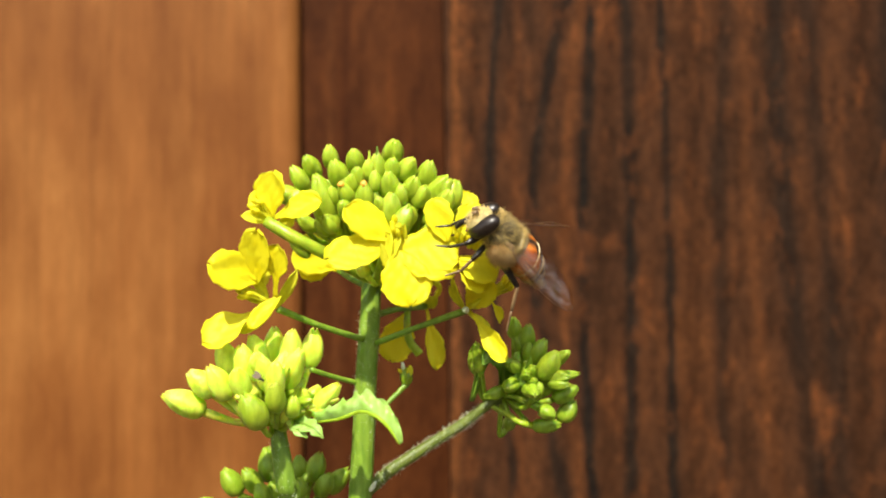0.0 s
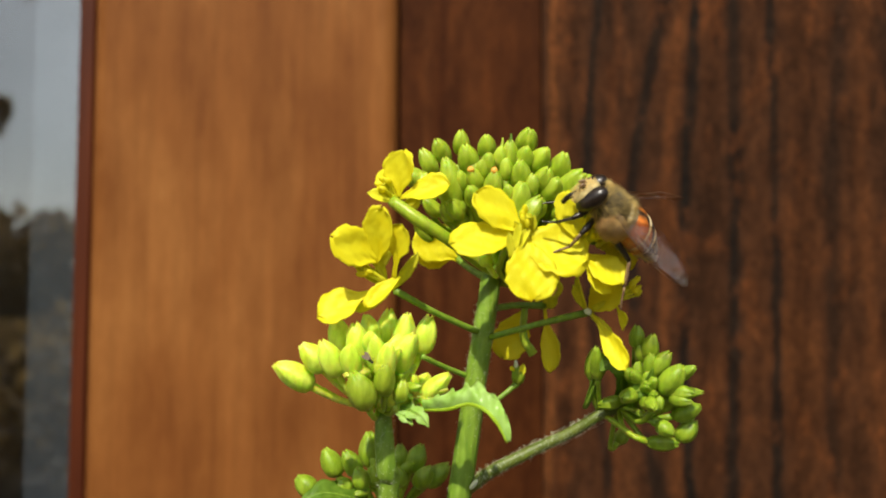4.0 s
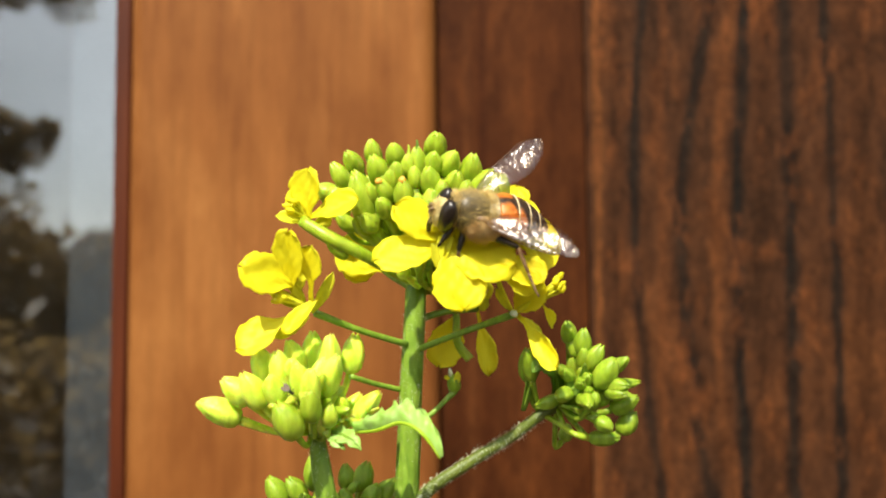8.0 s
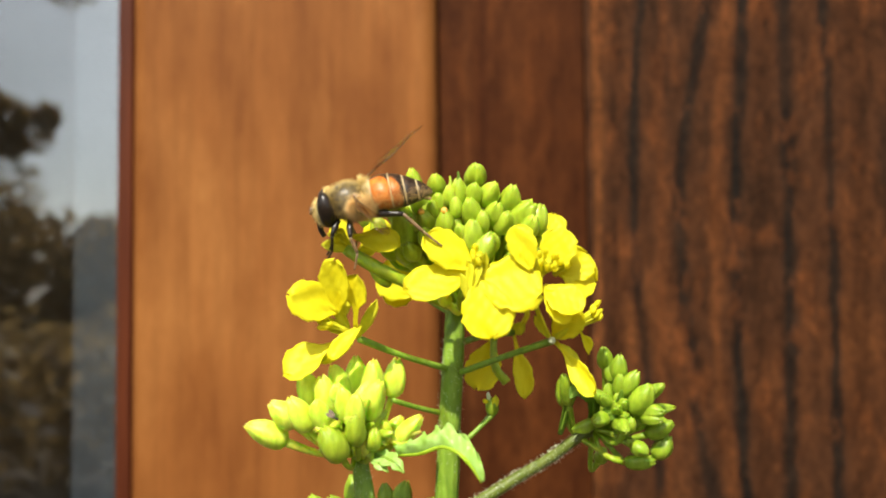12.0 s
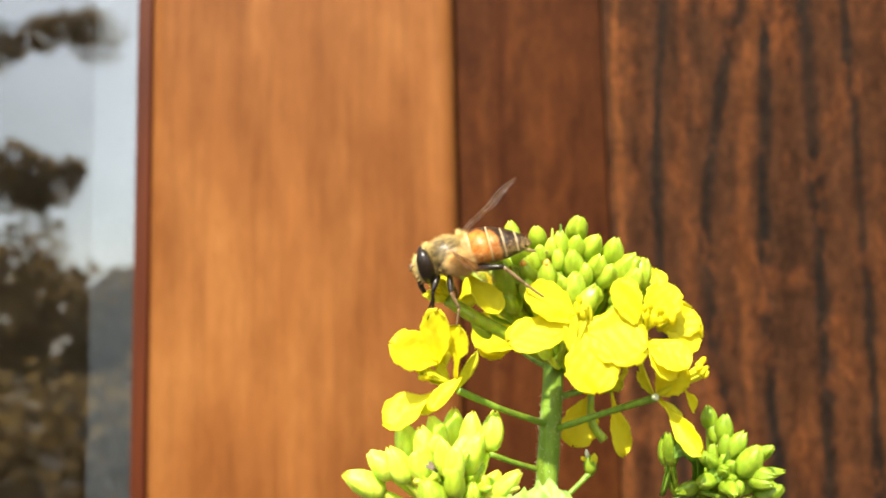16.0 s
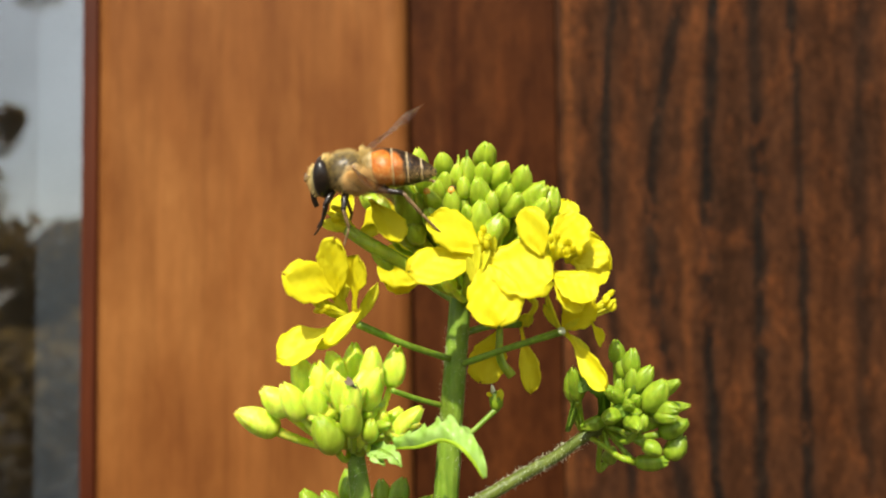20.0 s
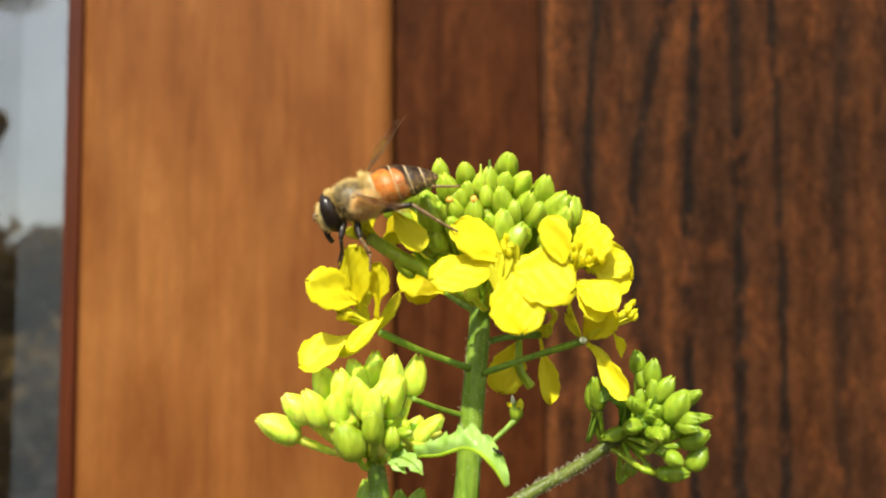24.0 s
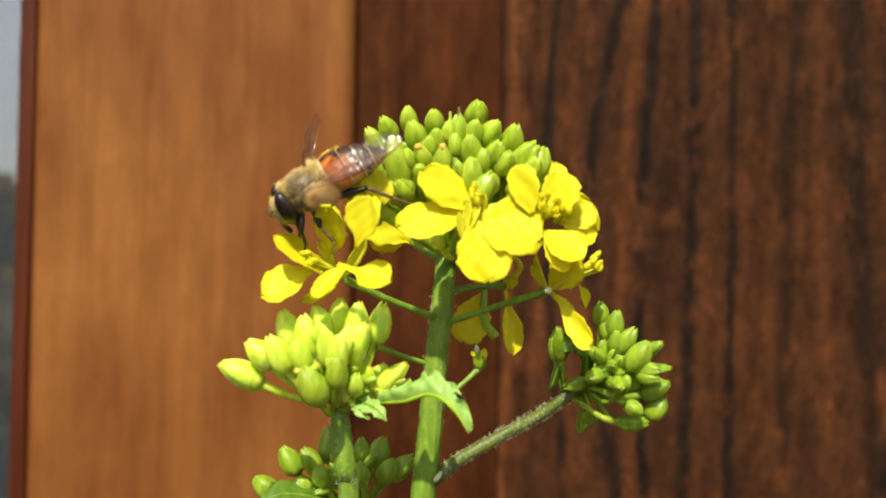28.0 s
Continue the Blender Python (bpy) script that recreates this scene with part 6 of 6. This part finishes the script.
    walk(midge, [
        (0, pose(-0.00354, 0.08486, 0.61152, 59.63, 35.21, -2.06)),
        (0.5, pose(-0.00352, 0.08481, 0.61152, 58.56, 36.82, -2.96)),
        (1, pose(-0.00066, 0.08532, 0.61108, 59.39, 35.73, -2.67)),
        (1.5, pose(0.00080, 0.08483, 0.61282, 58.70, 37.70, -4.68)),
        (2, pose(0.00398, 0.08022, 0.61367, 59.07, 36.48, -3.20)),
        (2.5, pose(0.00216, 0.08298, 0.61452, 60.58, 38.44, -2.69)),
        (3, pose(-0.00292, 0.08215, 0.61371, 58.40, 37.94, -2.75)),
        (3.5, pose(-0.00177, 0.08152, 0.61325, 59.06, 39.99, -3.30)),
        (5.5, pose(-0.01124, 0.09113, 0.61333, 58.08, 36.37, -1.48)),
        (6, pose(-0.01668, 0.08744, 0.61305, 60.02, 33.57, 0.48)),
        (6.5, pose(-0.01055, 0.09202, 0.61305, 59.70, 36.74, -0.88)),
        (7, pose(-0.01039, 0.09218, 0.61166, 58.42, 36.75, -1.54)),
        (7.5, pose(-0.01085, 0.08939, 0.61194, 59.66, 35.44, 0.26)),
        (8, pose(-0.01410, 0.08799, 0.61191, 61.09, 34.60, 1.75)),
        (8.5, pose(-0.01703, 0.08789, 0.61081, 59.88, 34.09, 2.35)),
        (9, pose(-0.01271, 0.08993, 0.61092, 60.42, 34.73, 2.14)),
        (9.5, pose(-0.01095, 0.09022, 0.61060, 60.71, 35.73, 0.84)),
        (10, pose(-0.01257, 0.09008, 0.60898, 60.10, 34.71, -0.44)),
        (10.5, pose(-0.00821, 0.09183, 0.60826, 59.83, 34.65, -1.58)),
        (11, pose(-0.01123, 0.08920, 0.60886, 60.34, 34.83, -0.38)),
        (11.5, pose(-0.01103, 0.08907, 0.60781, 59.98, 34.72, -0.55)),
        (12, pose(-0.01019, 0.08830, 0.60731, 59.44, 35.01, -0.38)),
        (12.5, pose(-0.00954, 0.08818, 0.60667, 59.65, 33.50, -0.97)),
        (14.5, pose(-0.01090, 0.09315, 0.60871, 57.92, 35.75, -0.43)),
        (15, pose(-0.00736, 0.09341, 0.60915, 58.41, 35.63, -1.12)),
        (15.5, pose(-0.00066, 0.09629, 0.61032, 58.03, 37.14, -4.19)),
        (16, pose(-0.00220, 0.09426, 0.60694, 58.35, 36.85, -3.77)),
        (16.5, pose(-0.00372, 0.09393, 0.60850, 58.74, 36.81, -2.40)),
        (17, pose(-0.00497, 0.09036, 0.61121, 60.72, 36.78, -1.36)),
        (17.5, pose(-0.00509, 0.09043, 0.61166, 60.49, 36.47, -1.62)),
        (18, pose(-0.00402, 0.09025, 0.61051, 60.28, 36.85, -1.89)),
        (18.5, pose(-0.00416, 0.08933, 0.61087, 59.67, 36.58, -2.13)),
        (19, pose(-0.00479, 0.08807, 0.61073, 59.73, 36.68, -2.23)),
        (19.5, pose(-0.00312, 0.08715, 0.61232, 59.94, 36.54, -2.35)),
        (20, pose(-0.00503, 0.08580, 0.61148, 59.23, 36.62, -2.66)),
        (20.5, pose(-0.00559, 0.08817, 0.60909, 58.36, 36.26, -2.66)),
        (22.5, pose(-0.00405, 0.09359, 0.60877, 59.51, -33.52, -4.08)),
        (23, pose(-0.00456, 0.09372, 0.60738, 59.06, -33.58, -3.41)),
        (23.5, pose(-0.00272, 0.09360, 0.60835, 59.47, -33.35, -3.22)),
        (24, pose(-0.00281, 0.09267, 0.60829, 58.15, -33.39, -2.66)),
        (24.5, pose(-0.00182, 0.09285, 0.60793, 58.16, -33.31, -2.89)),
        (25, pose(-0.00076, 0.09287, 0.60829, 58.11, -33.46, -2.86)),
        (25.5, pose(-0.00206, 0.09231, 0.60654, 57.46, -33.61, -2.33)),
        (26, pose(-0.00246, 0.09288, 0.60576, 57.84, -33.84, -2.22)),
        (26.5, pose(-0.00172, 0.09261, 0.60726, 58.15, -33.68, -2.65)),
        (27, pose(-0.00104, 0.09162, 0.60676, 58.42, -33.77, -2.87)),
        (27.5, pose(-0.00154, 0.09152, 0.60656, 58.56, -33.86, -2.72)),
        (28, pose(0.00027, 0.09105, 0.60636, 58.19, -33.64, -2.89)),
    ])
    walk(midge_two, [
        (0, pose(0.32000, 0.24950, 0.62000, 90.00, -0.00, 160.00)),
        (22.3, pose(0.32000, 0.24950, 0.62000, 90.00, -0.00, 160.00)),
        (22.65, pose(0.06499, 0.12313, 0.61350, 0.82, -1.21, 156.11)),
        (22.8, pose(0.03208, 0.09935, 0.61243, 0.92, -1.15, 156.23)),
        (23, pose(0.03529, 0.09523, 0.61231, 1.05, -1.06, 156.38)),
        (23.1, pose(0.02997, 0.09356, 0.61221, 1.00, -1.12, 156.45)),
        (23.2, pose(0.02529, 0.08982, 0.61042, 0.95, -1.17, 156.53)),
        (23.4, pose(0.01542, 0.08434, 0.60573, -0.18, -1.54, -163.30)),
        (23.5, pose(0.01094, 0.08287, 0.60552, -0.18, -36.69, -163.40)),
        (24, pose(0.01054, 0.08167, 0.60606, 1.14, -37.03, -164.37)),
        (24.5, pose(0.01120, 0.08165, 0.60608, 1.09, -37.10, -164.57)),
        (25, pose(0.01199, 0.08152, 0.60688, 1.20, -36.97, -164.62)),
        (25.5, pose(0.01044, 0.08084, 0.60566, 1.90, -36.99, -164.87)),
        (26, pose(0.00964, 0.08135, 0.60548, 1.61, -36.68, -164.38)),
        (26.5, pose(0.01004, 0.08087, 0.60727, 1.25, -36.75, -164.44)),
        (27, pose(0.01043, 0.07971, 0.60714, 1.02, -36.59, -164.36)),
        (27.5, pose(0.00969, 0.07950, 0.60733, 0.92, -36.47, -164.07)),
        (28, pose(0.01113, 0.07881, 0.60754, 1.18, -36.77, -164.60)),
    ])


motions()
